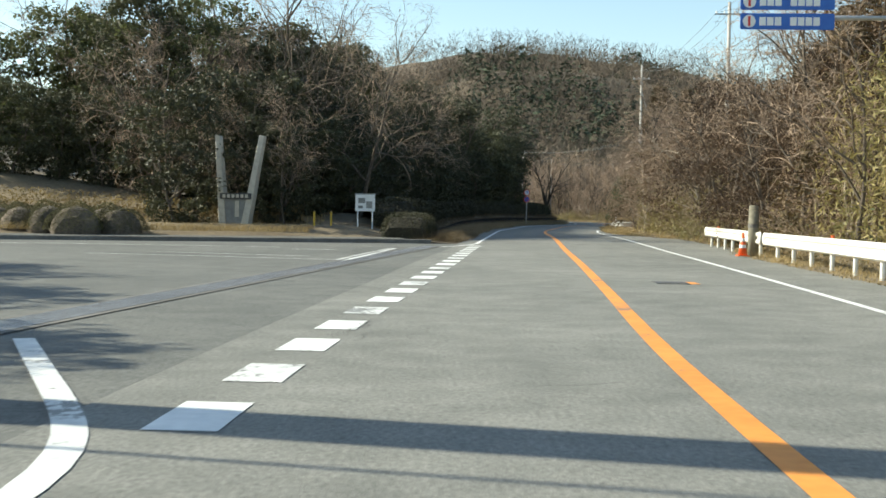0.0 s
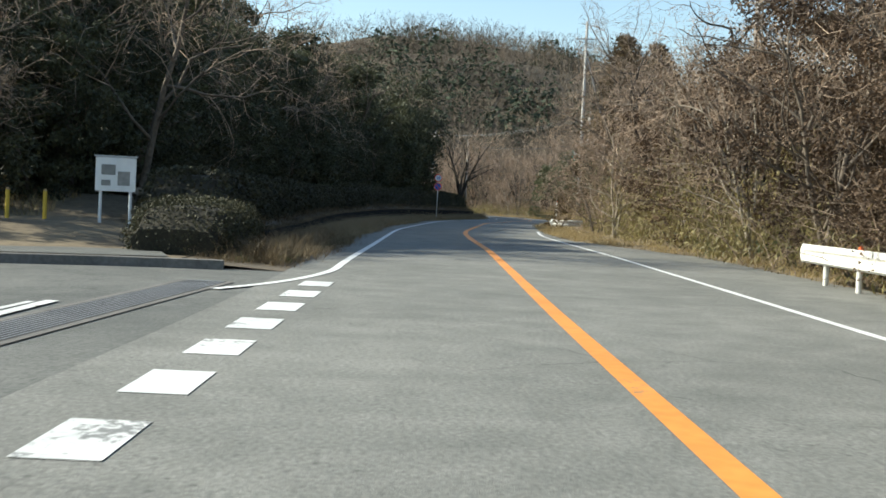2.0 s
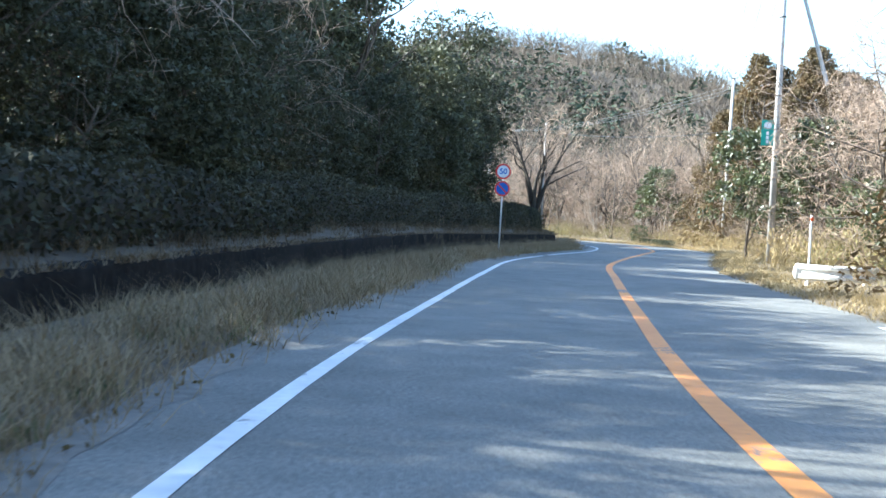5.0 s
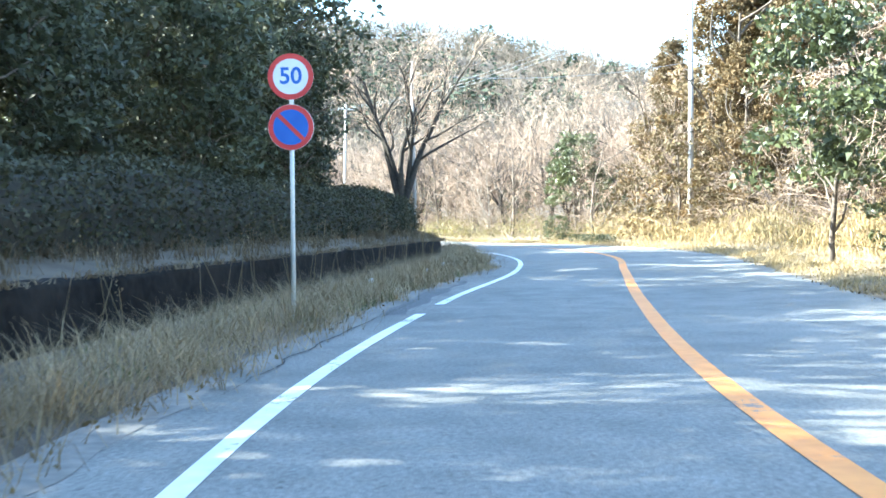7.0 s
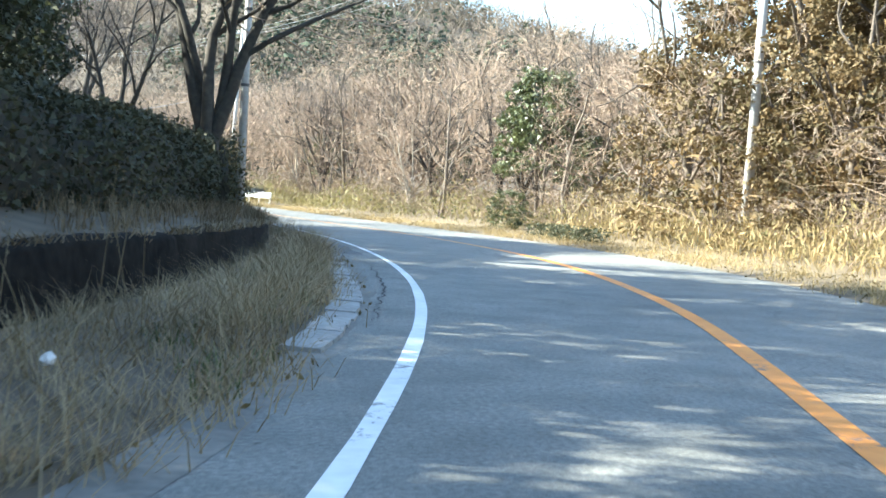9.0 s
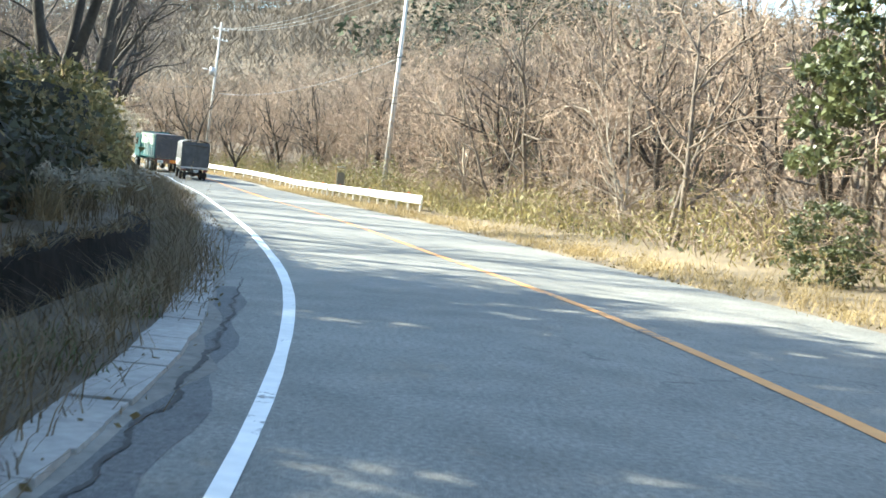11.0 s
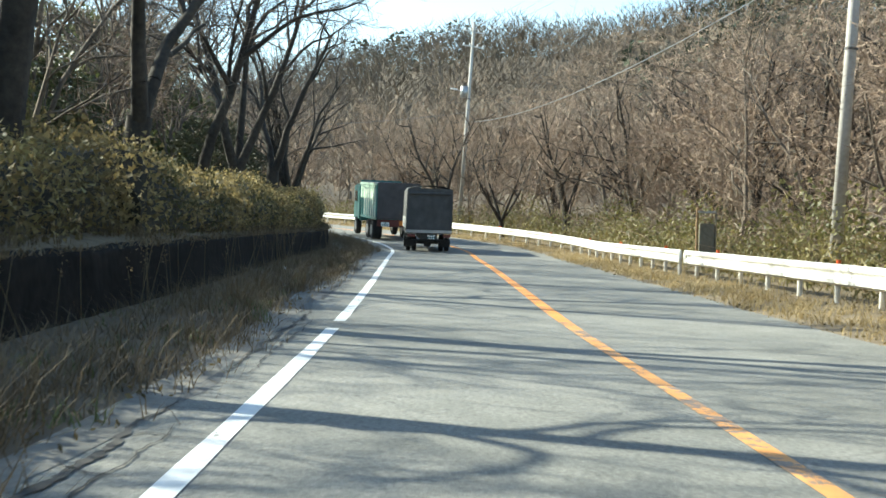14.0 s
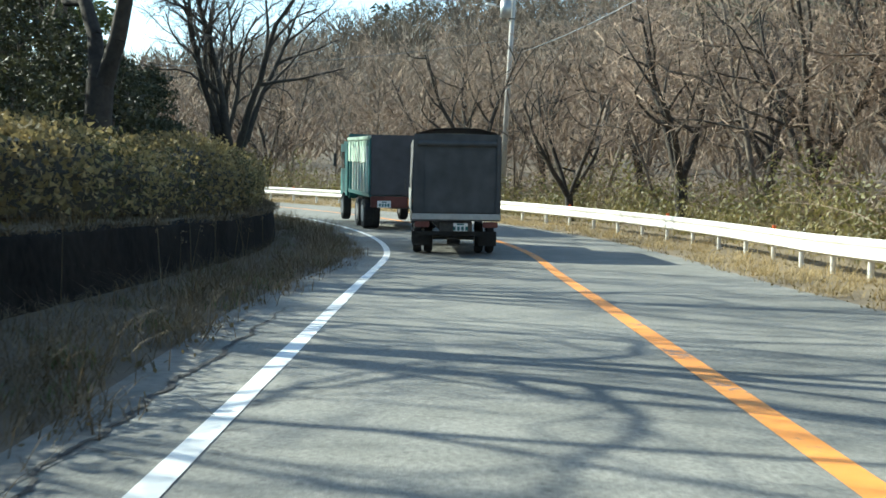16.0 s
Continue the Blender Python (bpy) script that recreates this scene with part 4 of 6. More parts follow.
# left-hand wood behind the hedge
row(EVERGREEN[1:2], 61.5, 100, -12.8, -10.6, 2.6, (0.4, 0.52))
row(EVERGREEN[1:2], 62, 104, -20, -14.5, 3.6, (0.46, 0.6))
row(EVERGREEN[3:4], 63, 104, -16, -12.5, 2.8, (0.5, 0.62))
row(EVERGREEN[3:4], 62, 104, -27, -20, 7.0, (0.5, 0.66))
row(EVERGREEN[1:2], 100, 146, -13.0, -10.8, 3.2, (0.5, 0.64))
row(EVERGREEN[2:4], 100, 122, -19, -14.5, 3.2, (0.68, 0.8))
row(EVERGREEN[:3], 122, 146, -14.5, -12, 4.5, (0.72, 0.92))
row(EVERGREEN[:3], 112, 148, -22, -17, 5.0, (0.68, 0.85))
row(BARE[2:3], 62, 132, -15, -12, 11.0, (0.9, 1.2))
row(BARE_BACK, 150, 262, -30, -17, 8.0, (0.65, 0.9))
row(SLIM, 166, 246, -17, -11, 4.2, (1.1, 1.4))
for s, d, k in ((147, -12, 0), (150.5, -13.5, 1), (154.5, -12.5, 1), (158.5, -12.5, 1), (162.5, -12.5, 0), (156.8, -14.5, 1), (159.9, -14.8, 1), (162.8, -14.3, 1), (165.6, -14.6, 1), (167.6, -14.8, 1), (169.8, -15.2, 1)):
    plant(EVERGREEN[k], *on_road(s, d)[:2].tolist(), (1.06 if s > 161 else 0.84) if d < -14 else 0.64)
row(CLUMP, 164, 240, -16.5, -13.5, 5.5, (0.42, 0.58))
row(EVERGREEN[1:2], 182, 236, -28, -22, 13.0, (0.6, 0.8))
row(GLOSSY[:1], 176, 238, -16, -13.5, 7.0, (0.8, 1.05))
# trees behind the park
for x, y, k, size in ((-14.0, 60, 0, 0.95), (-12.6, 57.5, 3, 1.1), (-6.6, 53.6, 0, 0.7), (-3.6, 59, 2, 0.85), (-10.8, 54.2, 4, 0.78), (-21, 68, 2, 0.9), (-27, 70, 0, 0.9)):
    plant(BARE[k], x, y, size)
for x in range(-70, -8, 5):
    plant(PARK_TREE[place_r.integers(2)], x + place_r.uniform(-1, 1), 80 - 0.1 * x + place_r.uniform(-3, 3), place_r.uniform(0.8, 1.0) * (0.72 if x < -22 else 1.0))
for x, y, k, size in ((-15.6, 13, 1, 0.84), (-19.6, 19.5, 1, 0.9), (-13.6, 9.6, 1, 0.62), (-24, 26, 0, 0.9), (-9.5, 64, 1, 0.7)):
    plant(EVERGREEN[k], x, y, size)
for x, y, k, size in ((-14.5, 64, 0, 0.85), (-17.5, 66, 1, 0.95), (-20.5, 67, 0, 0.85), (-23.5, 65, 1, 0.85), (-26.5, 66, 1, 0.8), (-12.5, 66, 0, 0.9)):
    plant(PARK_TREE[k], x, y, size)
for x, y, size in ((-9.6, 61.0, 0.6), (-6.6, 63.0, 0.62), (-12.0, 61.8, 0.62), (-4.8, 64.2, 0.55), (-14.2, 60.0, 0.45), (-16.6, 60.6, 0.5), (-19.0, 61.2, 0.45), (-21.4, 61.0, 0.5), (-24.0, 61.6, 0.48), (-26.4, 61.2, 0.5), (-28.6, 62, 0.5)):
    plant(EVERGREEN[1], x, y, size)
for x, y, k in ((-8.4, 60.6, 0), (-6.0, 61.8, 1), (-7.0, 64.4, 0)):
    plant(SLIM[k], x, y, 0.95)
for x, y, size in ((-11.4, 53.0, 0.66), (-9.4, 56.4, 0.66), (-8.2, 59.2, 0.66), (-7.0, 54.6, 0.45), (-6.0, 57.4, 0.47), (-5.6, 60.4, 0.5)):
    plant(EVERGREEN[1], x, y, size)
# roadside trees on the terrace
for x, y, k, size, turn in ((14.0, 149.6, 3, 0.98, 40), (7.46, 183.2, 4, 0.95, 10), (4.35, 193.4, 0, 1.0, 100), (3.04, 199.4, 4, 0.95, -20), (1.52, 206.2, 0, 1.0, 20), (-0.31, 212.9, 1, 0.9, 0),
                            (-2.17, 220.1, 5, 0.95, 60), (-3.67, 227.25, 0, 0.9, 70), (-10.27, 247.6, 2, 1.0, 30), (-13.5, 253.0, 5, 0.85, 0), (10.3, 171.5, 5, 0.8, 30)):
    plant(CHERRY[k], x, y, size, turn)
row(CHERRY[:3], 168, 250, 9, 12.5, 10.0, (0.6, 0.8))
# brown-leaved trees and near bare trees at the wood's edge
for x, y, size in ((13.2, 52.5, 0.9), (15.2, 60, 1.1), (14.6, 67, 0.95), (18, 56.5, 1.15), (12.6, 45.5, 0.8), (19.5, 66, 1.2), (17, 48, 1.1)):
    plant(OAK[0], x, y, size)
for x, y, size in ((17.4, 92.6, 0.92), (20.4, 97, 0.9)):
    plant(CEDAR[0], x, y, size)
for x, y, k, size in ((14.4, 84, 3, 0.8), (13.8, 77.5, 1, 0.8), (15.4, 90, 4, 0.75), (16.6, 79, 0, 0.8)):
    plant(BARE[k], x, y, size)
# tall bare trees rising above the evergreens
place_r = np.random.default_rng(8)
row(BARE_BACK, 66, 104, -16, -13.5, 4.2, (1.05, 1.35))
row(BARE_BACK, 66, 120, -25, -18, 4.5, (1.25, 1.5))
# green wood closing the view behind the terrace trees
row(PARK_TREE, 174, 300, -28, -21, 4.6, (0.7, 0.95))
row(PARK_TREE[1:], 178, 290, -19, -15.5, 8.0, (0.45, 0.6))
row(SLIM, 246, 285, -17, -11, 4.2, (1.0, 1.25))
row(BARE_BACK, 170, 246, -16, -12.5, 6.0, (1.0, 1.25))
for s, d, k, size in ((267, -13, 0, 0.8), (258, -14.5, 1, 0.95), (252, -16.5, 1, 1.0), (262, -18.5, 0, 0.9), (275, -15, 1, 0.9)):
    plant(PARK_TREE[k], *on_road(s, d)[:2].tolist(), size)
row(EVERGREEN[1:2], 234, 262, -11.5, -10, 3.4, (0.36, 0.46))
for x, y, k, size in ((4.76, 250.3, 0, 1.0), (0.3, 255.4, 1, 0.8), (8.8, 245.4, 1, 1.1), (12.6, 239.0, 0, 1.05), (-5.2, 262.5, 0, 1.0), (15.8, 228.0, 1, 0.95), (18.1, 83.1, 0, 1.05), (15.6, 75.5, 1, 0.95), (15.0, 64.0, 0, 0.95)):
    plant(GNARLED[k], x, y, size)
row(GNARLED, 176, 300, 11.5, 16, 8.5, (0.85, 1.2))
for ob in BARE + BARE_BACK + GNARLED + CHERRY + SLIM + PARK_TREE + EVERGREEN + CEDAR + GLOSSY + CLUMP + OAK:
    for o in (*ob.children_recursive, ob):
        bpy.data.objects.remove(o)

# ---- far woods on the hills ----


def far_woods(name, n, xlim, ylim, keep, size, conifer, mat, label, seed, parts=46):
    r = np.random.default_rng(seed)
    x, y = r.uniform(*xlim, n), r.uniform(*ylim, n)
    ok = keep(x, y, r.uniform(size=n))
    x, y = x[ok], y[ok]
    z = ground_z(x, y)
    n = len(x)
    h = r.uniform(*size, n)
    u = r.uniform(0.15, 1, (n, parts))
    a = r.uniform(0, 6.28, (n, parts))
    if conifer:
        q = (1 - u) * 0.28 + 0.03
        c = np.stack([np.cos(a) * q * h[:, None], np.sin(a) * q * h[:, None], u * h[:, None]], -1)
        way = np.stack([np.cos(a), np.sin(a), r.uniform(-0.7, 0.1, a.shape)], -1)
        length, wide = h[:, None] * 0.13, 0.5
    else:
        q = 0.3 * np.sqrt(np.clip(1 - ((u - 0.62) / 0.5) ** 2, 0.03, 1)) * np.sqrt(r.uniform(0, 1, u.shape))
        c = np.stack([np.cos(a) * q * h[:, None], np.sin(a) * q * h[:, None], u * h[:, None]], -1)
        way = np.stack([np.cos(a) * 0.6, np.sin(a) * 0.6, r.uniform(0.3, 1.2, a.shape)], -1)
        length, wide = h[:, None] * 0.22, 0.075
    c = c + np.stack([x, y, z], 1)[:, None]
    way /= np.linalg.norm(way, axis=-1, keepdims=True)
    side = np.cross(way, r.normal(size=way.shape))
    side /= np.linalg.norm(side, axis=-1, keepdims=True)
    length = (length * r.uniform(0.7, 1.4, u.shape))[..., None]
    verts = np.stack([c - side * length * wide * 0.5, c + side * length * wide * 0.5, c + way * length], -2).reshape(-1, 3)
    return tagged(mesh_object(name, verts, np.arange(len(verts)).reshape(-1, 3), mat), label, "woods", "", "stuff")


def clear_of_road(x, y, lo):
    s, d = beside(x, y)
    return np.where(d > 0, d > lo, -d > lo + 4)


far_woods("bare_woods", 3900, (-120, 150), (20, 330), lambda x, y, u: clear_of_road(x, y, np.where(y > 190, 13, 26)) & ((x > 15) | (y > 150)), (6, 9), False, TWIG_FAR, "dense bare woods on the slopes beside the road", 61, 72)
far_woods("near_hill_woods", 6000, (-170, 220), (285, 610), lambda x, y, u: hills(x, y) > 1.5, (8, 12), False, TWIG_HILL, "bare woods on the near hillside", 65, 36)
far_woods("bare_hill_woods", 2600, (-300, 400), (610, 900), lambda x, y, u: hills(x, y) > 6, (9, 14), False, TWIG_HILL, "bare brown woods covering the hills", 62, 30)
far_woods("hill_conifers", 2300, (-200, 260), (380, 640), lambda x, y, u: (hills(x, y) > 12) & (np.sin(x / 47.0 + 0.5) * np.sin(y / 61.0 + 1) + 0.4 * np.sin(x / 19.0) > 0.4 + 0.7 * (u - 0.5)), (9, 14), True, CONIFER_FAR, "dark conifers among bare woods on the hill", 63)
far_woods("ridge_conifers", 130, (10, 110), (535, 590), lambda x, y, u: np.sin(x / 13.0) > -0.1, (9, 14), True, CONIFER_FAR, "dark conifers standing along the ridge", 64)

# ---- grass and undergrowth ----
gr = np.random.default_rng(17)


def scatter(n, s0, s1, d0, d1, z=0.0, r=gr):
    s = r.uniform(s0, s1, n)
    a = d0(s) if callable(d0) else d0
    b = d1(s) if callable(d1) else d1
    d = a + (b - a) * r.uniform(size=n)
    return s, d, on_road(s, d, z)


def tufts(n, s0, s1, d0, d1, per=26, spread=0.22):
    """Places of grass blades gathered in tufts."""
    s, d, p = scatter(n, s0, s1, d0, d1)
    p = np.repeat(p, per, 0)
    p[:, :2] += gr.normal(size=(len(p), 2)) * spread * 0.5
    return p


V0, V1 = float(S_OF_Y(47)), S_END - 20
grass_edge = lambda s: edge_left(s) - 0.08 - 0.27 * step_up(s, S_OF_Y(132), S_OF_Y(137)) * (1 - step_up(s, S_OF_Y(184), S_OF_Y(190)))
VM = float(S_OF_Y(150))
VA = float(S_OF_Y(62))
# stretches below hedge and wall get the grass colour darkened for shade
for a, b, n, mat, label in ((V0, VA, 330, SHADE_GRASS, "grass on the verge below the hedge, coloured dark for shade"), (VA - 3, VM, 1750, DULL_GRASS, "pale withered grass on the verge below the wall"),
                            (VM - 6, V1, 1600, SHADE_GRASS, "brown and olive grass on the verge below the wall, darkened for shade")):
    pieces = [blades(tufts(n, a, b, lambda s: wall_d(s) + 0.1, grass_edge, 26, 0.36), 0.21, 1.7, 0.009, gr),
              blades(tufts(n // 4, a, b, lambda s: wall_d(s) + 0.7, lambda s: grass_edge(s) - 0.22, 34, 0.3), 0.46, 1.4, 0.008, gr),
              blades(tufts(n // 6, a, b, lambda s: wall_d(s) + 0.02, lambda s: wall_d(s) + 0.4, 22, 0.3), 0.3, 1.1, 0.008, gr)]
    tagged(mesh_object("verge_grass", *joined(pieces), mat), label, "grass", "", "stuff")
tagged(mesh_object("verge_weeds", *blades(tufts(560, V0, V1, lambda s: wall_d(s) + 0.2, lambda s: grass_edge(s) - 0.12), 0.17, 0.9, 0.012, gr), GREEN_GRASS),
       "green weeds among the withered grass", "grass", "", "stuff")
# dead grass and moss hanging over the top of the wall
s, d, p = scatter(1500, S_WALL0, V1, lambda s: wall_d(s) - 0.14, lambda s: wall_d(s) - 0.02)
p[:, 2] += wall_top(s) - 0.03
p = np.repeat(p, 12, 0)
p[:, :2] += gr.normal(size=(len(p), 2)) * 0.09
tagged(mesh_object("wall_fringe", *joined([blades(p, 0.1, 2.2, 0.014, gr)]), SHADE_GRASS), "dead grass and moss fringing the top of the wall", "grass", "", "stuff")
pieces = [blades(tufts(3400, 8, V1 + 30, lambda s: edge_right(s) + 0.05, lambda s: edge_right(s) + 1.7, 18, 0.3), 0.17, 1.4, 0.012, gr), blades(tufts(1000, 8, V1 + 30, lambda s: edge_right(s) + 0.5, lambda s: edge_right(s) + 2.6, 20, 0.3), 0.34, 1.1, 0.01, gr)]
tagged(mesh_object("roadside_grass", *joined(pieces), DRY_GRASS), "golden dry grass along the far edge of the road", "grass", "", "stuff")
n = 1300
s, d, p = scatter(n, S_WALL0, V1, lambda s: wall_d(s) - 1.15, lambda s: wall_d(s) - 0.2)
p[:, 2] += wall_top(s) + 0.2 * (wall_d(s) - 0.2 - d)
p = np.repeat(p, 20, 0)
p[:, :2] += gr.normal(size=(len(p), 2)) * 0.12
tagged(mesh_object("terrace_grass", *blades(p, 0.22, 0.8, 0.011, gr), SHADE_GRASS), "dry grass along the top of the wall", "grass", "", "stuff")
# fallen leaves along both edges
s, d, p = scatter(15000, 10, V1, lambda s: edge_right(s) - 0.15, lambda s: edge_right(s) + 2.2, 0.02)
p[:, 2] += 0.05 * np.maximum(d - edge_right(s), 0)
s, d, q = scatter(7000, V0, V1, lambda s: wall_d(s) + 0.05, lambda s: edge_left(s) + 0.1, 0.03)
tagged(mesh_object("fallen_leaves", *leaves(np.concatenate([p, q]), 0.055, 0.6, 0.0, gr), LEAF_BROWN), "fallen brown leaves along the road edges", "leaves", "", "stuff")
# tall pampas stalks by the wall
stalk_s = np.concatenate([gr.uniform(S_OF_Y(102.9), S_OF_Y(133.6), 60), gr.uniform(S_OF_Y(171.4), S_OF_Y(232.4), 90)])
p = on_road(stalk_s, wall_d(stalk_s) + gr.uniform(0.2, 1.1, len(stalk_s)), 0.02)
q = p + np.stack([gr.normal(size=len(p)) * 0.18, gr.normal(size=len(p)) * 0.18, gr.uniform(0.7, 1.35, len(p))], 1)
plume = np.repeat(q, 14, 0) + gr.normal(size=(len(q) * 14, 3)) * [0.035, 0.035, 0.09]
quads = [tubes(p, q, np.full(len(p), 0.004), np.full(len(p), 0.003)), leaves(plume, 0.03, 0.4, 0.6, gr)]
tagged(mesh_object("pampas_stalks", *joined(quads), DULL_GRASS), "thin pampas grass stalks with pale plumes", "grass", "", "stuff")


def leaf_bank(name, n, s0, s1, d0, d1, top, size, mat, label, slim=0.3, up=0.3, wave=0.35, power=0.8, base=-9.0):
    """Leaves filling an uneven bank of undergrowth."""
    s, d, p = scatter(n, s0, s1, d0, d1)
    h = top * (1 - wave + wave * (np.sin(s * 0.7 + d) * np.sin(s * 0.23 + 2 * d) + 0.6 * np.sin(s * 1.9) * np.sin(d * 1.7)))
    p[:, 2] = np.maximum(ground_z(p[:, 0], p[:, 1]), base) + np.maximum(h, 0.15) * gr.uniform(size=n) ** power
    return tagged(mesh_object(name, *leaves(p, size, slim, up, gr), mat), label, "undergrowth", "", "stuff")


leaf_bank("bamboo_grass", 40000, 44, 315, 6.2, 9.5, 1.5, 0.22, BAMBOO, "yellow-green bamboo grass along the wood's edge", 0.16, 0.5)
leaf_bank("bamboo_thicket", 16000, 22, 38, 7.4, 12.0, 6.5, 0.26, BAMBOO, "tall yellow-green bamboo thicket", 0.16, 0.0, 0.2, 1.0)
leaf_bank("golden_thicket", 21000, 58, 97, 6.2, 10.0, 4.0, 0.17, BAMBOO, "sunlit yellow bamboo thicket at the road edge", 0.2, 0.5)
leaf_bank("low_dark_shrub", 2600, float(S_OF_Y(158.2)), float(S_OF_Y(162.2)), 4.3, 5.4, 0.55, 0.09, LEAF_DARK, "low dark green clipped shrub at the road edge", 0.5, 0.1, 0.1)
leaf_bank("withered_thicket", 13000, 30, 78, 8.5, 16, 6.0, 0.12, LEAF_OAK, "dense withered brown thicket among the bare trees", 0.35, 0.0, 0.35, 0.9)
leaf_bank("roadside_bamboo", 10000, 185, 268, 5.9, 8.2, 1.35, 0.24, BAMBOO, "yellow-green bamboo grass behind the guardrail", 0.18, 0.5, 0.45)
leaf_bank("guardrail_shrubs", 26000, 205, 290, 6.2, 8.6, 2.5, 0.13, LEAF_MIXED, "mixed green and yellow shrubs behind the guardrail", 0.5, 0.2, 0.4)
leaf_bank("terrace_bamboo", 9000, 172, 262, -12.0, -8.6, 2.3, 0.22, BAMBOO, "yellow-green bamboo grass behind the hedge", 0.18, 0.4)
leaf_bank("golden_reeds", 15000, 112, 165, 5.5, 9.0, 1.6, 0.3, DRY_GRASS, "sunlit golden reeds by the bend", 0.11, 0.8)
leaf_bank("terrace_reeds", 8000, 160, 200, -9.2, -6.7, 1.7, 0.36, DRY_GRASS, "golden withered reeds on the terrace", 0.1, 0.8, 0.5, 0.8, 0.9)
leaf_bank("dark_scrub", 7000, 28, 262, 6.8, 11.0, 1.3, 0.18, LEAF_GREEN, "green scrub leaves among the dry stems", 0.4, 0.0, 0.5)
leaf_bank("slope_scrub", 24000, 135, 312, 11.5, 27, 1.7, 0.22, LEAF_BROWN, "brown leafy scrub under the bare trees", 0.4, 0.0, 0.4)
leaf_bank("brown_scrub", 19000, 34, 315, 6.6, 12.0, 2.2, 0.16, LEAF_BROWN, "brown withered scrub leaves", 0.4, 0.0, 0.4)


def brush(name, n, s0, s1, d0, d1, height, mat, label, parts=4):
    """Tangled arching stems with side twigs."""
    s, d, p = scatter(n, s0, s1, d0, d1)
    p[:, 2] = ground_z(p[:, 0], p[:, 1]) - 0.05
    a, b, ra, rb = [], [], [], []
    h = height * gr.uniform(0.4, 1.2, n)
    way = np.stack([gr.normal(size=n) * 0.35, gr.normal(size=n) * 0.35, np.ones(n)], 1)
    bend = np.stack([gr.normal(size=n) * 0.35, gr.normal(size=n) * 0.35, np.full(n, -0.22)], 1)
    r0 = gr.uniform(0.006, 0.016, n)
    at = p
    for i in range(parts):
        way = way + bend
        u = way / np.linalg.norm(way, axis=1, keepdims=True)
        to = at + u * (h / parts)[:, None]
        k0, k1 = 1 - i / (parts + 1), 1 - (i + 1) / (parts + 1)
        a.append(at), b.append(to), ra.append(r0 * k0), rb.append(r0 * k1)
        if i:
            for _ in range(2):
                t = u + gr.normal(size=(n, 3)) * 0.7
                t /= np.linalg.norm(t, axis=1, keepdims=True)
                a.append(at), b.append(at + t * (h * 0.3)[:, None]), ra.append(r0 * k0 * 0.5), rb.append(r0 * 0.2)
        at = to
    v, f = tubes(np.concatenate(a), np.concatenate(b), np.concatenate(ra), np.concatenate(rb))
    return tagged(mesh_object(name, v, f, mat), label, "brush", "", "stuff")


brush("bare_brush", 4600, 34, 318, 6.6, 14.0, 4.0, TWIG, "tangled bare brush at the edge of the wood")
brush("terrace_brush", 1300, 150, 262, -15.0, -9.0, 2.4, TWIG_DARK, "tangled bare brush on the terrace")

# ---- hedges on the terrace ----


def hedge(s0, s1, d_off, width, top, leaf, label, count, base=None, leaf_size=0.085, wave=0.06, loose=0.05, second=None):
    ob = thing("hedge", pose(0, 0, 0), label, "hedge")
    ss = np.arange(s0, s1, 0.6)
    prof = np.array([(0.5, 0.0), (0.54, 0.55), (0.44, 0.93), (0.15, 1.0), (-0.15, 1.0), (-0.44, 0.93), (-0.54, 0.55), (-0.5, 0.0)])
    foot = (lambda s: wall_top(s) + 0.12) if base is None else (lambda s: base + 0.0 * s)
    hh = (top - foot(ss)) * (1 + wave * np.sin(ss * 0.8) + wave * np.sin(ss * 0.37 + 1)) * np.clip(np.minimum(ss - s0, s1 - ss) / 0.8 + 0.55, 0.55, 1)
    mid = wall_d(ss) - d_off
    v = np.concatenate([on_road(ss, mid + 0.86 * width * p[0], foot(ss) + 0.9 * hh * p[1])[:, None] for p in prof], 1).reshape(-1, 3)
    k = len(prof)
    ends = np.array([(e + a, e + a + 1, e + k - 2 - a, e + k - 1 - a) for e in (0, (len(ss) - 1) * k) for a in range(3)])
    # solid core whose dark colour paints the shade behind the leaves
    mesh_object("branch_core", v, np.concatenate([grid_faces(len(ss), k), ends]), HEDGE_INNER_SHADE, ob)
    s = gr.uniform(s0, s1, count)
    k = gr.uniform(0, len(prof) - 1.001, count)
    i = k.astype(int)
    q = prof[i] + (prof[i + 1] - prof[i]) * (k - i)[:, None]
    h = np.interp(s, ss, hh)
    p = on_road(s, wall_d(s) - d_off + width * q[:, 0] + gr.normal(size=count) * loose, foot(s) + h * q[:, 1] + (gr.normal(size=count) + 1.3 * np.sin(s * 5.1) * np.sin(s * 2.3) * (loose > 0.06)) * loose)
    more = []
    for e in (s0, float(ss[-1])):
        n_e = 500
        u, w = gr.uniform(-0.5, 0.5, n_e), gr.uniform(0, 0.97, n_e)
        more.append(on_road(e + gr.normal(size=n_e) * 0.07, float(wall_d(np.array(e))) - d_off + width * u, foot(np.array(e)) + np.interp(e, ss, hh) * w))
    p = np.concatenate([p] + more)
    if second:
        # sprigs of another shrub growing through, in uneven drifts
        drift = np.sin(p[:, 1] * 0.9) * np.sin(p[:, 1] * 0.31 + 2) + gr.normal(size=len(p)) * 0.45 > 0.35
        mesh_object("undergrowth", *leaves(p[drift] + gr.normal(size=(int(drift.sum()), 3)) * 0.05, leaf_size * 1.4, 0.35, 0.2, gr, True), second, ob)
        p = p[~drift]
    mesh_object("foliage", *leaves(p, leaf_size * 1.15, 0.7, 0.1, gr, True), leaf, ob)
    return ob


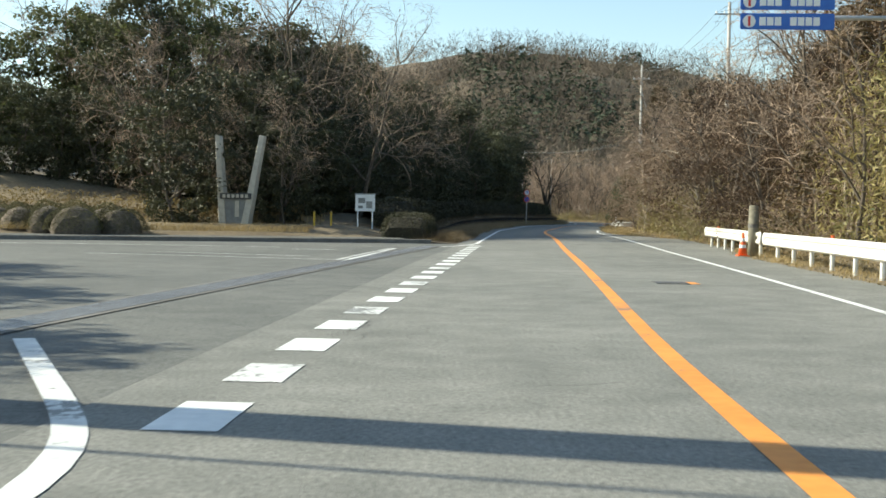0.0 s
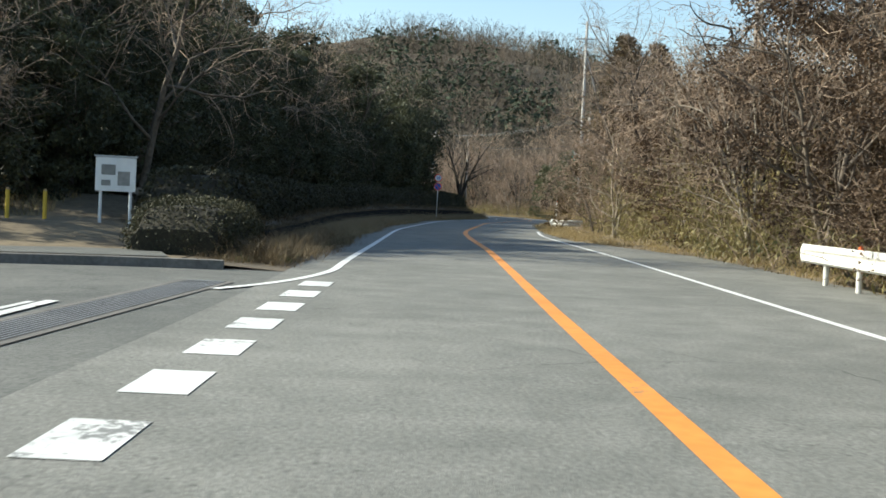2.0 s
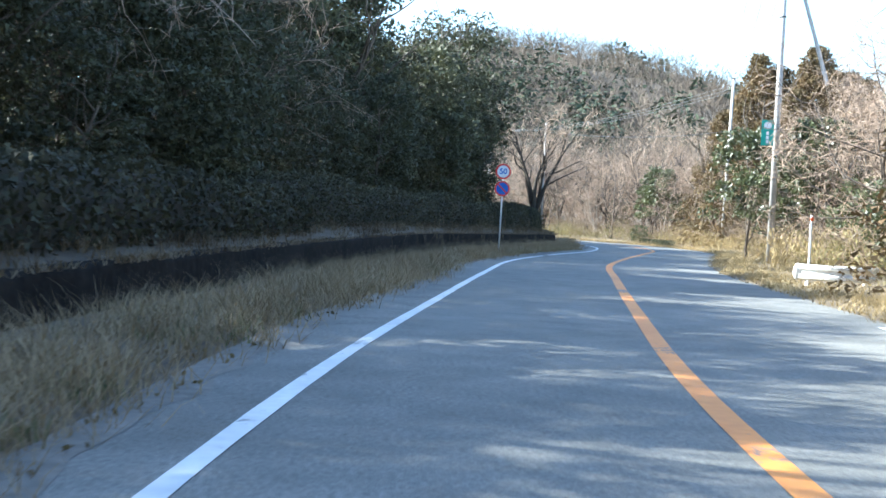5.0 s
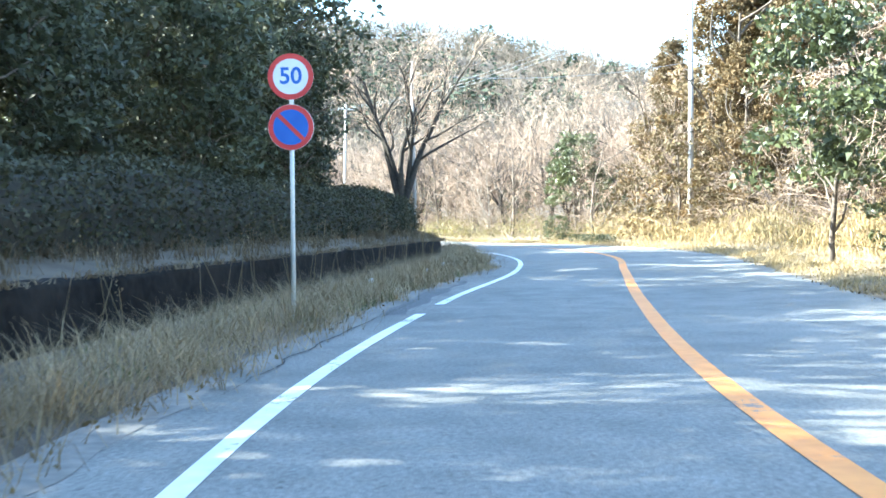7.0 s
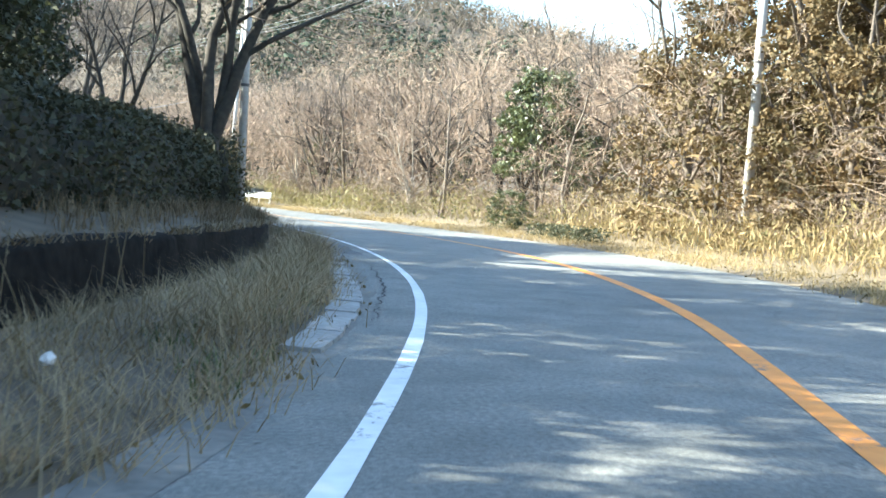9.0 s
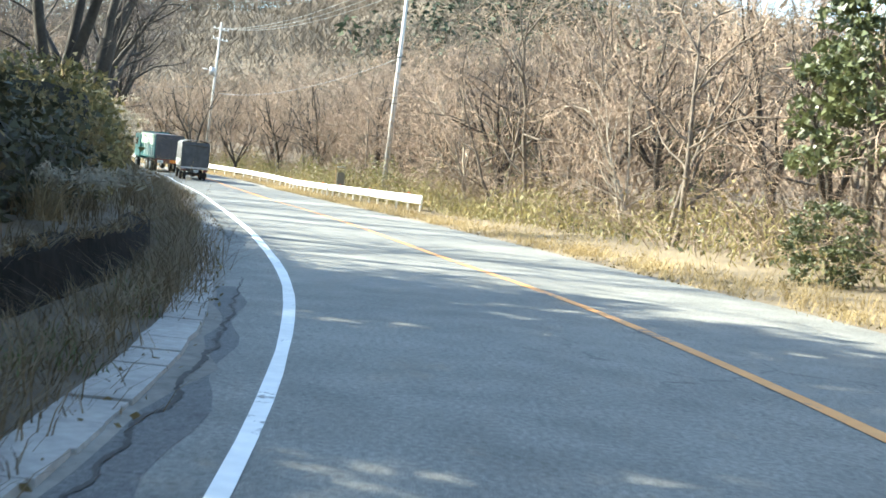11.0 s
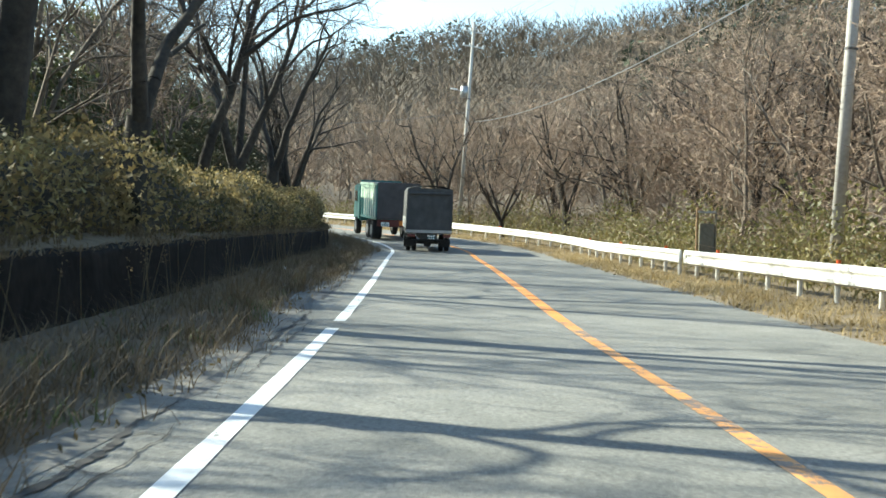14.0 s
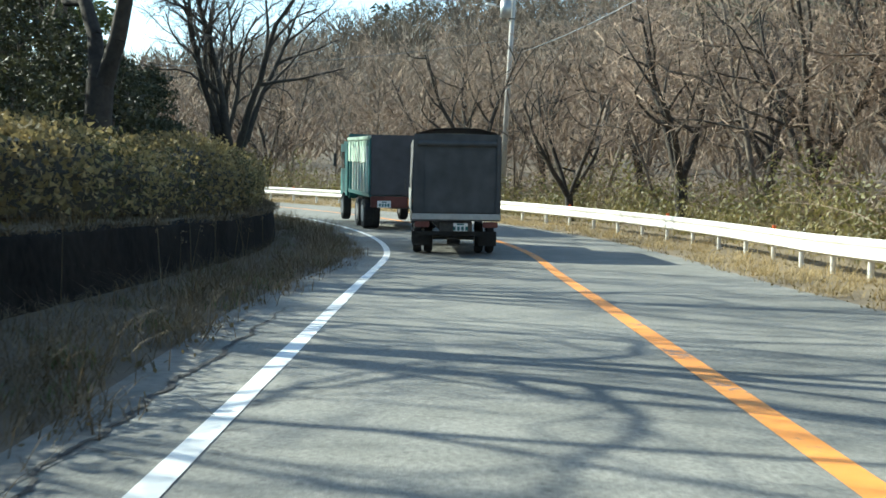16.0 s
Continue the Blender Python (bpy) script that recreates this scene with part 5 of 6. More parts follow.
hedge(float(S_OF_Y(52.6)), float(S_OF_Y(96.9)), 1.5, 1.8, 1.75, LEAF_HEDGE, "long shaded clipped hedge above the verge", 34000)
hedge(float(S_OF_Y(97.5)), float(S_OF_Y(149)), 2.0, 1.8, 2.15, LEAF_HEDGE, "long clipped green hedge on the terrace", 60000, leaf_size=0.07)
hedge(float(S_OF_Y(149.4)), float(S_OF_Y(164.4)), 1.75, 2.0, 1.95, LEAF_HEDGE, "dark overgrown hedge at the bend", 11000, wave=0.15, loose=0.12, second=LEAF_BROWN)
hedge(float(S_OF_Y(164.7)), float(S_OF_Y(181.0)), 1.75, 2.0, 2.1, BAMBOO, "sunlit yellow-green bamboo shrubs on the terrace", 17000, wave=0.17, loose=0.14, second=LEAF_SHRUB)
hedge(float(S_OF_Y(181.3)), float(S_OF_Y(202.9)), 1.65, 1.9, 2.12, LEAF_SHRUB, "brown overgrown shrub hedge on the terrace", 22000, wave=0.17, leaf_size=0.085, loose=0.13, second=BAMBOO)
hedge(float(S_OF_Y(203.2)), float(S_OF_Y(233.4)) + 22, 1.4, 1.9, 2.2, LEAF_SHRUB, "mixed green and brown hedge on the terrace", 36000, wave=0.13, leaf_size=0.085, loose=0.09, second=LEAF_BUSH)
hedge(float(S_OF_Y(47.6)), float(S_OF_Y(52.5)), 0.5, 1.7, 1.02, LEAF_HEDGE, "square clipped dark brownish hedge by the park", 12000, 0.1, leaf_size=0.045)



def pampas(y, d_off, height, reach, label, count=9, seed=1, along=0.0):
    """A tuft of pampas grass: arching stalks, each ending in a long drooping plume."""
    r = np.random.default_rng(seed)
    s = float(S_OF_Y(y))
    z = float(wall_top(np.array(s))) + 0.1
    base = on_road(s, float(wall_d(np.array(s))) - d_off, z)
    out = on_road(s + along, float(wall_d(np.array(s))) - d_off + 1.0, z) - base
    ob = thing("pampas_tuft", pose(*base.tolist()), label, "grass")
    a, b, ra, feathers = [], [], [], []
    for i in range(count):
        way = np.array([out[0], out[1], 0.0]) * r.uniform(0.5, 1.2) + np.append(r.normal(size=2) * 0.25, 0)
        h, run = height * r.uniform(0.75, 1.1), reach * r.uniform(0.5, 1.15)
        u = np.linspace(0, 1, 9)
        path = way[None] * (run * u ** 2)[:, None] + np.stack([0 * u, 0 * u, h * (1.25 * u - 0.45 * u ** 3)], 1) + np.append(r.normal(size=2) * 0.06, 0)
        a.append(path[:-1]), b.append(path[1:]), ra.append(0.006 * (1 - 0.6 * u[:-1]))
        t = r.uniform(5.2, 8, 90)
        c = np.stack([np.interp(t, range(9), path[:, k]) for k in range(3)], 1)
        feathers.append(c + r.normal(size=c.shape) * 0.035)
    ra = np.concatenate(ra)
    mesh_object("stalk", *tubes(np.concatenate(a), np.concatenate(b), ra, ra * 0.9), DULL_GRASS, ob)
    mesh_object("plume", *leaves(np.concatenate(feathers), 0.09, 0.22, 0.2, r), PLUME, ob)
    mesh_object("leaf_tuft", *blades(np.repeat(np.zeros((6, 3)), 22, 0) + np.c_[r.normal(size=(132, 2)) * 0.09, np.zeros(132)], 0.7 * height, 1.2, 0.012, r), DULL_GRASS, ob)


pampas(159.0, 0.35, 0.55, 0.6, "pale drooping pampas grass on the ledge above the wall", 8, 3)
for k, (y, off, h) in enumerate(((167.6, 1.0, 1.65), (169.4, 1.3, 1.85), (171.2, 0.9, 1.6), (173.6, 1.2, 1.8), (176.5, 1.1, 1.7), (179.8, 1.3, 1.75))):
    pampas(y, off, h, 0.75, "tall pampas grass with sunlit plumes among the bamboo shrubs", 8, 11 + k, 0.4)

# ---- guardrails ----


def guardrail(s0, s1, d0, d1, label, mat=STEEL_WHITE):
    ob = thing("guardrail", pose(0, 0, 0), label, "guardrail")
    prof = [(0.0, 0.40), (-0.055, 0.44), (-0.055, 0.51), (-0.01, 0.56), (-0.01, 0.62), (-0.055, 0.67), (-0.055, 0.74), (0.0, 0.78)]
    off = lambda s: d0 + (d1 - d0) * (s - s0) / (s1 - s0)
    cuts = np.linspace(s0, s1, max(2, int((s1 - s0) / 4.0) + 1))
    for a, b in zip(cuts[:-1], cuts[1:]):
        ss = np.linspace(a + 0.006, b - 0.006, 5)
        v = np.concatenate([on_road(ss, off(ss) + x, z)[:, None] for x, z in prof], 1).reshape(-1, 3)
        beam = mesh_object("beam", v, grid_faces(5, len(prof)), mat, ob)
        mod = beam.modifiers.new("sheet", "SOLIDIFY")
        mod.thickness = 0.006
    for s in np.arange(s0 + 0.4, s1, 2.0):
        p = on_road(s, off(s) + 0.07, 0.0)
        bm = rod(0.055, 0.055, 0.92, (float(p[0]), float(p[1]), float(p[2]) - 0.2), sides=10)
        part("post", bm, mat, ob)
    for s in np.arange(s0 + 2.4, s1, 8.0):
        p = on_road(s, off(s) + 0.07, 0.72)
        ref = part("reflector", rod(0.045, 0.045, 0.13, p.tolist(), sides=10), ORANGE_CONE, ob, "orange reflector")
    for s in (s0, s1):
        p = on_road(s, off(s) - 0.02, 0.59)
        bm = bmesh.new()
        bmesh.ops.create_uvsphere(bm, u_segments=10, v_segments=8, radius=0.2)
        bmesh.ops.transform(bm, matrix=Matrix.Translation(p.tolist()) @ Matrix.Rotation(radians(heading(s)), 4, "Z") @ Matrix.Diagonal((0.3, 0.55, 1.0, 1)), verts=bm.verts)
        part("end_cap", bm, mat, ob, smooth=True)
    return ob


guardrail(-14, float(S_OF_Y(35.8)), 5.7, 5.7, "white steel guardrail along the wood's edge")
guardrail(float(S_OF_Y(36.9)), float(S_OF_Y(50.6)), 5.8, 6.15, "white steel guardrail ending in the dry grass")


def bent_rail(a, b, bulge):
    """A short rail bent back from the road on two stubby posts."""
    ob = thing("guardrail", pose(0, 0, 0), "short bent white guardrail end rusting in the grass", "guardrail")
    u = np.linspace(0, 1, 13)
    xy = np.outer(1 - u, a) + np.outer(u, b) + np.outer(4 * u * (1 - u), (0.0, -bulge))
    way = np.gradient(xy, axis=0)
    way /= np.linalg.norm(way, axis=1, keepdims=True)
    out = np.stack([way[:, 1], -way[:, 0]], 1)
    prof = [(0.0, 0.2), (0.055, 0.24), (0.055, 0.31), (0.01, 0.36), (0.01, 0.42), (0.055, 0.47), (0.055, 0.54), (0.0, 0.58)]
    v = np.concatenate([np.c_[xy + out * x, np.full(len(u), z)][:, None] for x, z in prof], 1).reshape(-1, 3)
    beam = mesh_object("beam", v, grid_faces(len(u), len(prof)), STEEL_WHITE, ob)
    mod = beam.modifiers.new("sheet", "SOLIDIFY")
    mod.thickness = 0.006
    for k in (1, 10):
        part("post", rod(0.055, 0.055, 0.74, (float(xy[k, 0] - out[k, 0] * 0.07), float(xy[k, 1] - out[k, 1] * 0.07), -0.2), sides=10), STEEL_WHITE, ob)
    bm = bmesh.new()
    bmesh.ops.create_uvsphere(bm, u_segments=10, v_segments=8, radius=0.22)
    bmesh.ops.transform(bm, matrix=Matrix.Translation((float(xy[0, 0]), float(xy[0, 1]), 0.39)) @ Matrix.Diagonal((0.55, 0.4, 1.0, 1)), verts=bm.verts)
    part("end_cap", bm, STEEL_WHITE, ob, smooth=True)


bent_rail((15.1, 100.7), (17.0, 100.5), 0.5)
guardrail(float(S_OF_Y(196)), float(S_OF_Y(216.7)), 5.7, 5.0, "white steel guardrail with a rounded end")
guardrail(float(S_OF_Y(217.4)), S_END - 6, 5.0, 4.9, "long white steel guardrail following the bend")

# ---- poles and wires ----


def utility_pole(x, y, height, label, lean=(0.0, 0.0), arms=(0.4, 1.4), transformer=False, r=0.15, brace=False):
    z = float(ground_z(np.array([x]), np.array([y]))[0])
    s, _ = beside(np.array([x]), np.array([y]))
    ob = thing("utility_pole", pose(x, y, z - 0.3, lean[1], lean[0], heading(float(s[0]))), label, "utility pole")
    part("shaft", rod(r, r * 0.62, height + 0.3, sides=16), POLE, ob, smooth=True)
    for a in arms:
        arm = part("crossarm", box(1.7, 0.08, 0.08, (0, -0.12, height - a)), STEEL_GREY, ob)
        for k in (-0.75, -0.3, 0.3, 0.75):
            part("insulator", rod(0.045, 0.03, 0.16, (k, -0.12, height - a + 0.04), sides=8), WHITE, arm)
    for k in range(2):
        part("band", rod(r * 0.95, r * 0.95, 0.06, (0, 0, height * (0.45 + 0.2 * k)), sides=16), STEEL_DARK, ob)
    if transformer:
        part("transformer", rod(0.26, 0.26, 0.75, (-0.38, 0, height - 4.9), sides=16), STEEL_GREY, ob, "grey transformer can", smooth=True)
        lamp = part("lamp_arm", rod(0.03, 0.03, 1.0, (0, 0, height - 4.6), Matrix.Rotation(radians(-80), 4, "Y"), 8), STEEL_GREY, ob)
        part("lamp_head", box(0.5, 0.16, 0.1, (-1.2, 0, height - 4.42), 0.03), WHITE, lamp)
    if brace:
        part("brace", rod(0.09, 0.07, 6.2, (1.9, 0, height - 8.4), Matrix.Rotation(radians(-17), 4, "Y"), 10), POLE, ob)
    top = ob.matrix_basis @ Vector((0, -0.12, height - 0.3))
    return np.array(top), heading(float(s[0]))


POLES = [utility_pole(17.0, 69.8, 13.4, "grey concrete utility pole with crossarms among bare trees", arms=(0.4,)),
         utility_pole(20.6, 120.5, 16.2, "pale concrete utility pole with a slanting brace", arms=(1.1,), brace=True),
         utility_pole(28.1, 155.4, 12.0, "slim pale concrete utility pole at the bend", lean=(1.0, 0.0), arms=()),
         utility_pole(15.3, 212.8, 12.5, "leaning concrete utility pole behind the guardrail", lean=(2.2, 0.0), arms=(0.4,)),
         utility_pole(-4.3, 264.3, 14.2, "leaning utility pole with a transformer and lamp", lean=(3.0, 0.0), transformer=True)]
POLES.append(utility_pole(14.7, 151.4, 8.0, "slim concrete pole on the terrace", arms=(), r=0.1))
POLES.append(utility_pole(-32, 262, 10.0, "grey utility pole beyond the terrace", arms=(0.4,)))
POLES.append(utility_pole(11.5, -28, 11.0, "grey utility pole behind the start", arms=(0.4,)))


def cable(a, b, sag, r=0.011):
    t = np.linspace(0, 1, 15)[:, None]
    p = a * (1 - t) + b * t
    p[:, 2] -= (4 * sag * t * (1 - t))[:, 0]
    way = np.gradient(p, axis=0)
    side = np.cross(way, [0, 0, 1.0])
    side /= np.linalg.norm(side, axis=1, keepdims=True)
    a = np.linspace(0, 2 * math.pi, 6)
    v = (p[:, None] + r * (np.cos(a)[None, :, None] * side[:, None] + np.sin(a)[None, :, None] * np.array([0, 0, 1.0]))).reshape(-1, 3)
    f = grid_faces(15, 6)
    return tagged(mesh_object("overhead_wire", v, f, CABLE), "thin grey overhead wire between poles", "wire", "overhead wires")


for i, j in ((7, 0), (0, 1), (1, 2), (2, 3), (3, 4), (4, 6)):
    for k in (-0.75, 0.0, 0.75):
        side = np.array([math.cos(radians(POLES[i][1])), math.sin(radians(POLES[i][1])), 0]) * k
        cable(POLES[i][0] + side, POLES[j][0] + side, 0.9)
cable(POLES[2][0] - [0, 0, 3.0], POLES[5][0], 0.4, 0.016)
cable(POLES[4][0] - [0, 0, 5.5], POLES[6][0] - [0, 0, 3.5], 0.9, 0.016)
cable(POLES[3][0] - [0, 0, 4.0], POLES[4][0] - [0, 0, 6.2], 0.9, 0.018)

# ---- signs ----


def disc(r, depth, at, mat, name, parent, label="", sides=40):
    """An upright disc that faces -y."""
    return part(name, rod(r, r, depth, at, Matrix.Rotation(radians(90), 4, "X"), sides), mat, parent, label)


def speed_sign(x, y):
    ob = thing("road_sign", pose(x, y, 0.0, 0, 0, heading(float(S_OF_Y(y))) + 4), "speed limit sign over a no parking sign on a white post", "road sign")
    part("post", rod(0.03, 0.03, 3.65, (0, 0.03, -0.2), Matrix.Rotation(radians(0.7), 4, "Y"), 12), STEEL_WHITE, ob, smooth=True)
    z = 3.2
    lim = disc(0.3, 0.012, (0.04, 0, z), WHITE, "speed_plate", ob)
    disc(0.3, 0.004, (0.04, -0.0125, z), RED, "red_ring", lim)
    disc(0.232, 0.004, (0.04, -0.017, z), WHITE, "white_face", lim)
    txt = bpy.data.curves.new("number", "FONT")
    txt.body, txt.size, txt.align_x, txt.align_y, txt.extrude, txt.offset = "50", 0.3, "CENTER", "CENTER", 0.001, 0.006
    txt.materials.append(BLUE)
    num = new("number", txt)
    num.parent = lim
    num.matrix_basis = pose(0.04, -0.0225, z, 90, 0, 0)
    nop = disc(0.3, 0.012, (0.03, 0, 2.54), WHITE, "parking_plate", ob)
    disc(0.296, 0.004, (0.03, -0.0125, 2.54), RED, "red_ring", nop)
    disc(0.232, 0.004, (0.03, -0.017, 2.54), BLUE, "blue_face", nop)
    bm = box(0.055, 0.003, 0.46)
    bmesh.ops.transform(bm, matrix=Matrix.Translation((0.03, -0.0225, 2.54)) @ Matrix.Rotation(radians(-45), 4, "Y"), verts=bm.verts)
    part("red_bar", bm, RED, nop)
    for zz in (z, 2.54):
        part("clamp", box(0.1, 0.03, 0.05, (0.03, 0.02, zz)), STEEL_GREY, ob)


speed_sign(9.06, 117.55)


def green_sign():
    ob = thing("information_sign", pose(20.1, 120.1, 5.0, 0, 0, heading(float(S_OF_Y(121.1)))), "green upright information sign strapped to the pole", "sign")
    part("panel", box(0.5, 0.03, 1.05, (0, 0, 0.45), 0.01), GREEN, ob)
    part("symbol", rod(0.15, 0.15, 0.006, (0, -0.016, 0.75), Matrix.Rotation(radians(90), 4, "X"), 24), WHITE, ob)
    for k in range(3):
        part("text_bar", box(0.1, 0.004, 0.13, (0, -0.017, 0.42 - 0.17 * k)), WHITE, ob)
    part("bracket", box(0.55, 0.05, 0.05, (0.28, 0.05, 0.6)), STEEL_GREY, ob)


green_sign()


def direction_sign():
    ob = thing("direction_sign", pose(7.2, 24.6, 0, 0, 0, -4), "blue overhead direction sign on a grey arm", "direction sign")
    part("post", rod(0.12, 0.09, 6.6, (3.6, 0.12, -0.3), sides=14), STEEL_GREY, ob, smooth=True)
    part("arm", rod(0.05, 0.05, 4.4, (3.6, 0.12, 5.35), Matrix.Rotation(radians(-90), 4, "Y"), 10), STEEL_GREY, ob, smooth=True)
    for k, z in enumerate((5.1, 5.5)):
        pan = part("panel", box(1.9, 0.03, 0.33, (0.05, 0, z + 0.15), 0.02), BLUE, ob)
        part("arrow_disc", rod(0.13, 0.13, 0.006, (-0.72, -0.016, z + 0.15), Matrix.Rotation(radians(90), 4, "X"), 20), WHITE, pan)
        part("arrow", box(0.05, 0.004, 0.2, (-0.72, -0.025, z + 0.15)), RED, pan)
        for i, w in enumerate((0.18, 0.18, 0.18, 0.0, 0.18, 0.18, 0.18, 0.18)):
            if w:
                part("text_bar", box(0.13, 0.004, 0.17, (-0.45 + 0.155 * i, -0.018, z + 0.15)), WHITE, pan)


direction_sign()


def pylon():
    ob = thing("pylon", pose(-9.5, 9.1, 0, 0, 0, 14), "tall slim grey pylon beside the side road", "pylon")
    part("shaft", box(0.5, 0.66, 12.3, (0, 0, 5.85), 0.03), CONCRETE, ob)
    part("footing", box(0.9, 1.1, 0.3, (0, 0, 0.1), 0.03), CONCRETE, ob)
    ob = thing("lamp_post", pose(-9.6, 8.12, 0, 0, 0, 14), "thin grey steel lamp post beside the side road", "lamp post")
    part("shaft", rod(0.035, 0.03, 11.0, (0, 0, -0.2), sides=12), STEEL_GREY, ob, smooth=True)
    part("lamp_head", box(0.4, 0.14, 0.1, (-0.2, 0, 10.8), 0.03), STEEL_GREY, ob)


pylon()

# ---- the park corner ----


def monument():
    ob = thing("monument", pose(-8.5, 52.2, 0.45, 0, 0, -8), "pale concrete monument of two slanting slabs on a grey base", "monument")
    for x0, x1 in ((-0.55, -0.86), (0.42, 1.12)):
        bm = bmesh.new()
        bottom = [(x0 - 0.16, -0.32, 0), (x0 + 0.16, -0.32, 0), (x0 + 0.16, 0.32, 0), (x0 - 0.16, 0.32, 0)]
        top = [(x1 - 0.1, -0.2, 3.95), (x1 + 0.12, -0.2, 3.9), (x1 + 0.12, 0.2, 3.9), (x1 - 0.1, 0.2, 3.95)]
        vs = [bm.verts.new(p) for p in bottom + top]
        for f in ((0, 1, 5, 4), (1, 2, 6, 5), (2, 3, 7, 6), (3, 0, 4, 7), (4, 5, 6, 7), (3, 2, 1, 0)):
            bm.faces.new([vs[i] for i in f])
        bmesh.ops.bevel(bm, geom=list(bm.edges), offset=0.02, segments=1, affect="EDGES")
        part("slab", bm, STONE_PALE, ob)
    part("base", box(1.1, 0.6, 1.25, (0.0, 0.05, 0.62), 0.03), STONE_GREY, ob)
    band = part("name_band", box(1.4, 0.5, 0.26, (0.03, -0.1, 1.3), 0.015), STEEL_DARK, ob, "dark band with pale letters")
    for k in range(6):
        part("letter_bar", box(0.13, 0.012, 0.15, (-0.47 + 0.2 * k, -0.356, 1.3)), STONE_PALE, band)
    part("plaque", box(0.18, 0.02, 0.7, (0.08, -0.26, 0.75)), STONE_PALE, ob)
    part("plinth", box(1.7, 1.2, 0.14, (0, 0.05, 0.0), 0.02), STONE_GREY, ob)


monument()


def notice_board(x, y):
    ob = thing("notice_board", pose(x, y, 0.35, 0, 0, -4), "white notice board with a faded picture on two posts", "notice board")
    for k in (-0.32, 0.32):
        part("post", rod(0.035, 0.035, 1.6, (k, 0.03, -0.1), sides=10), WHITE, ob)
    pan = part("panel", box(0.86, 0.04, 0.72, (0, 0, 1.2), 0.01), WHITE, ob)
    part("frame_top", box(0.92, 0.06, 0.04, (0, 0, 1.585)), STEEL_GREY, ob)
    for k, (px, pz, w, h) in enumerate(((-0.15, 1.3, 0.3, 0.22), (0.18, 1.12, 0.26, 0.3), (-0.2, 1.02, 0.2, 0.12))):
        part("picture", box(w, 0.006, h, (px, -0.022, pz), rz=0.0), STONE_GREY if k != 1 else CONCRETE, pan)


notice_board(-2.92, 52.1)


def stake(x, y, label="thin yellow wooden stake at the path"):
    ob = thing("stake", pose(x, y, 0.28, 0, 0, 10), label, "stake", "park stakes")
    part("shaft", rod(0.045, 0.045, 0.85, (0, 0, 0), sides=10), YELLOW, ob)
    part("cap", rod(0.05, 0.02, 0.05, (0, 0, 0.85), sides=10), WOOD, ob)


for x, y in ((-13.6, 50.6), (-12.9, 50.9), (-5.1, 51.9), (-4.4, 52.2)):
    stake(x, y)


def round_bush(x, y, size, seed, leaf=LEAF_BUSH, label="round clipped azalea bush with brownish leaves"):
    r = np.random.default_rng(seed)
    ob = thing("clipped_bush", pose(x, y, 0.3, 0, 0, seed * 40), label, "bush", "clipped bushes")
    n = 7000
    way = r.normal(size=(n, 3))
    way[:, 2] = np.abs(way[:, 2])
    way /= np.linalg.norm(way, axis=1, keepdims=True)
    k = 1 + 0.08 * np.sin(way[:, 0] * 5 + seed) + 0.06 * np.sin(way[:, 1] * 7)
    p = way * k[:, None] * size * [1.0, 0.85, 0.95] + r.normal(size=(n, 3)) * 0.015
    bm = bmesh.new()
    bmesh.ops.create_icosphere(bm, subdivisions=2, radius=1.0)
    bmesh.ops.transform(bm, matrix=Matrix.Diagonal((size * 0.9, size * 0.76, size * 0.85, 1)), verts=bm.verts)
    part("branch_core", bm, BARK, ob)
    mesh_object("foliage", *leaves(p, 0.038, 0.65, 0.2, r), leaf, ob)


for i, (x, y, k) in enumerate(((-13.4, 45.2, 0.8), (-14.6, 45.9, 0.8), (-15.9, 46.4, 0.75), (-17.2, 47.4, 0.75), (-14.4, 48.0, 0.68), (-15.7, 48.8, 0.7), (-17.2, 49.6, 0.7), (-12.9, 47.4, 0.75), (-18.6, 48.6, 0.75), (-12.0, 46.2, 0.72))):
    round_bush(x, y, k * 1.35, i + 1, LEAF_BUSH)
r = np.random.default_rng(5)
px = r.uniform(-30, -5.0, 24000)
p = np.stack([px, kerb_y(px) + 2.6 + 11 * r.uniform(size=24000) ** 1.5, np.zeros(24000)], 1)
p[:, 2] = np.maximum(0.3, ground_z(p[:, 0], p[:, 1])) + 0.02
tagged(mesh_object("park_grass", *blades(p, 0.27, 0.9, 0.014, r), DRY_GRASS), "tall golden dry grass in the park", "grass", "", "stuff")
p = np.stack([r.uniform(-30, -6, 9000), r.uniform(54.5, 56, 9000), np.zeros(9000)], 1)
p[:, 2] = np.maximum(0.4, ground_z(p[:, 0], p[:, 1])) + r.uniform(0, 0.8, 9000)
tagged(mesh_object("low_hedge", *leaves(p, 0.12, 0.5, 0.0, r), LEAF_BROWN), "low reddish brown hedge behind the park", "hedge", "", "stuff")

# ---- small things by the road ----


def traffic_cone(x, y):
    ob = thing("traffic_cone", pose(x, y, 0.04), "orange traffic cone with white bands beside the guardrail", "traffic cone")
    part("base", box(0.36, 0.36, 0.04, (0, 0, 0.02), 0.01), ORANGE_CONE, ob)
    part("cone", rod(0.14, 0.03, 0.68, (0, 0, 0.04), sides=20), ORANGE_CONE, ob, smooth=True)
    for z in (0.25, 0.45):
        k = 0.14 - 0.11 * (z - 0.04) / 0.68
        part("reflective_band", rod(k + 0.004, k - 0.012, 0.1, (0, 0, z), sides=20), WHITE, ob)


traffic_cone(9.5, 36.4)


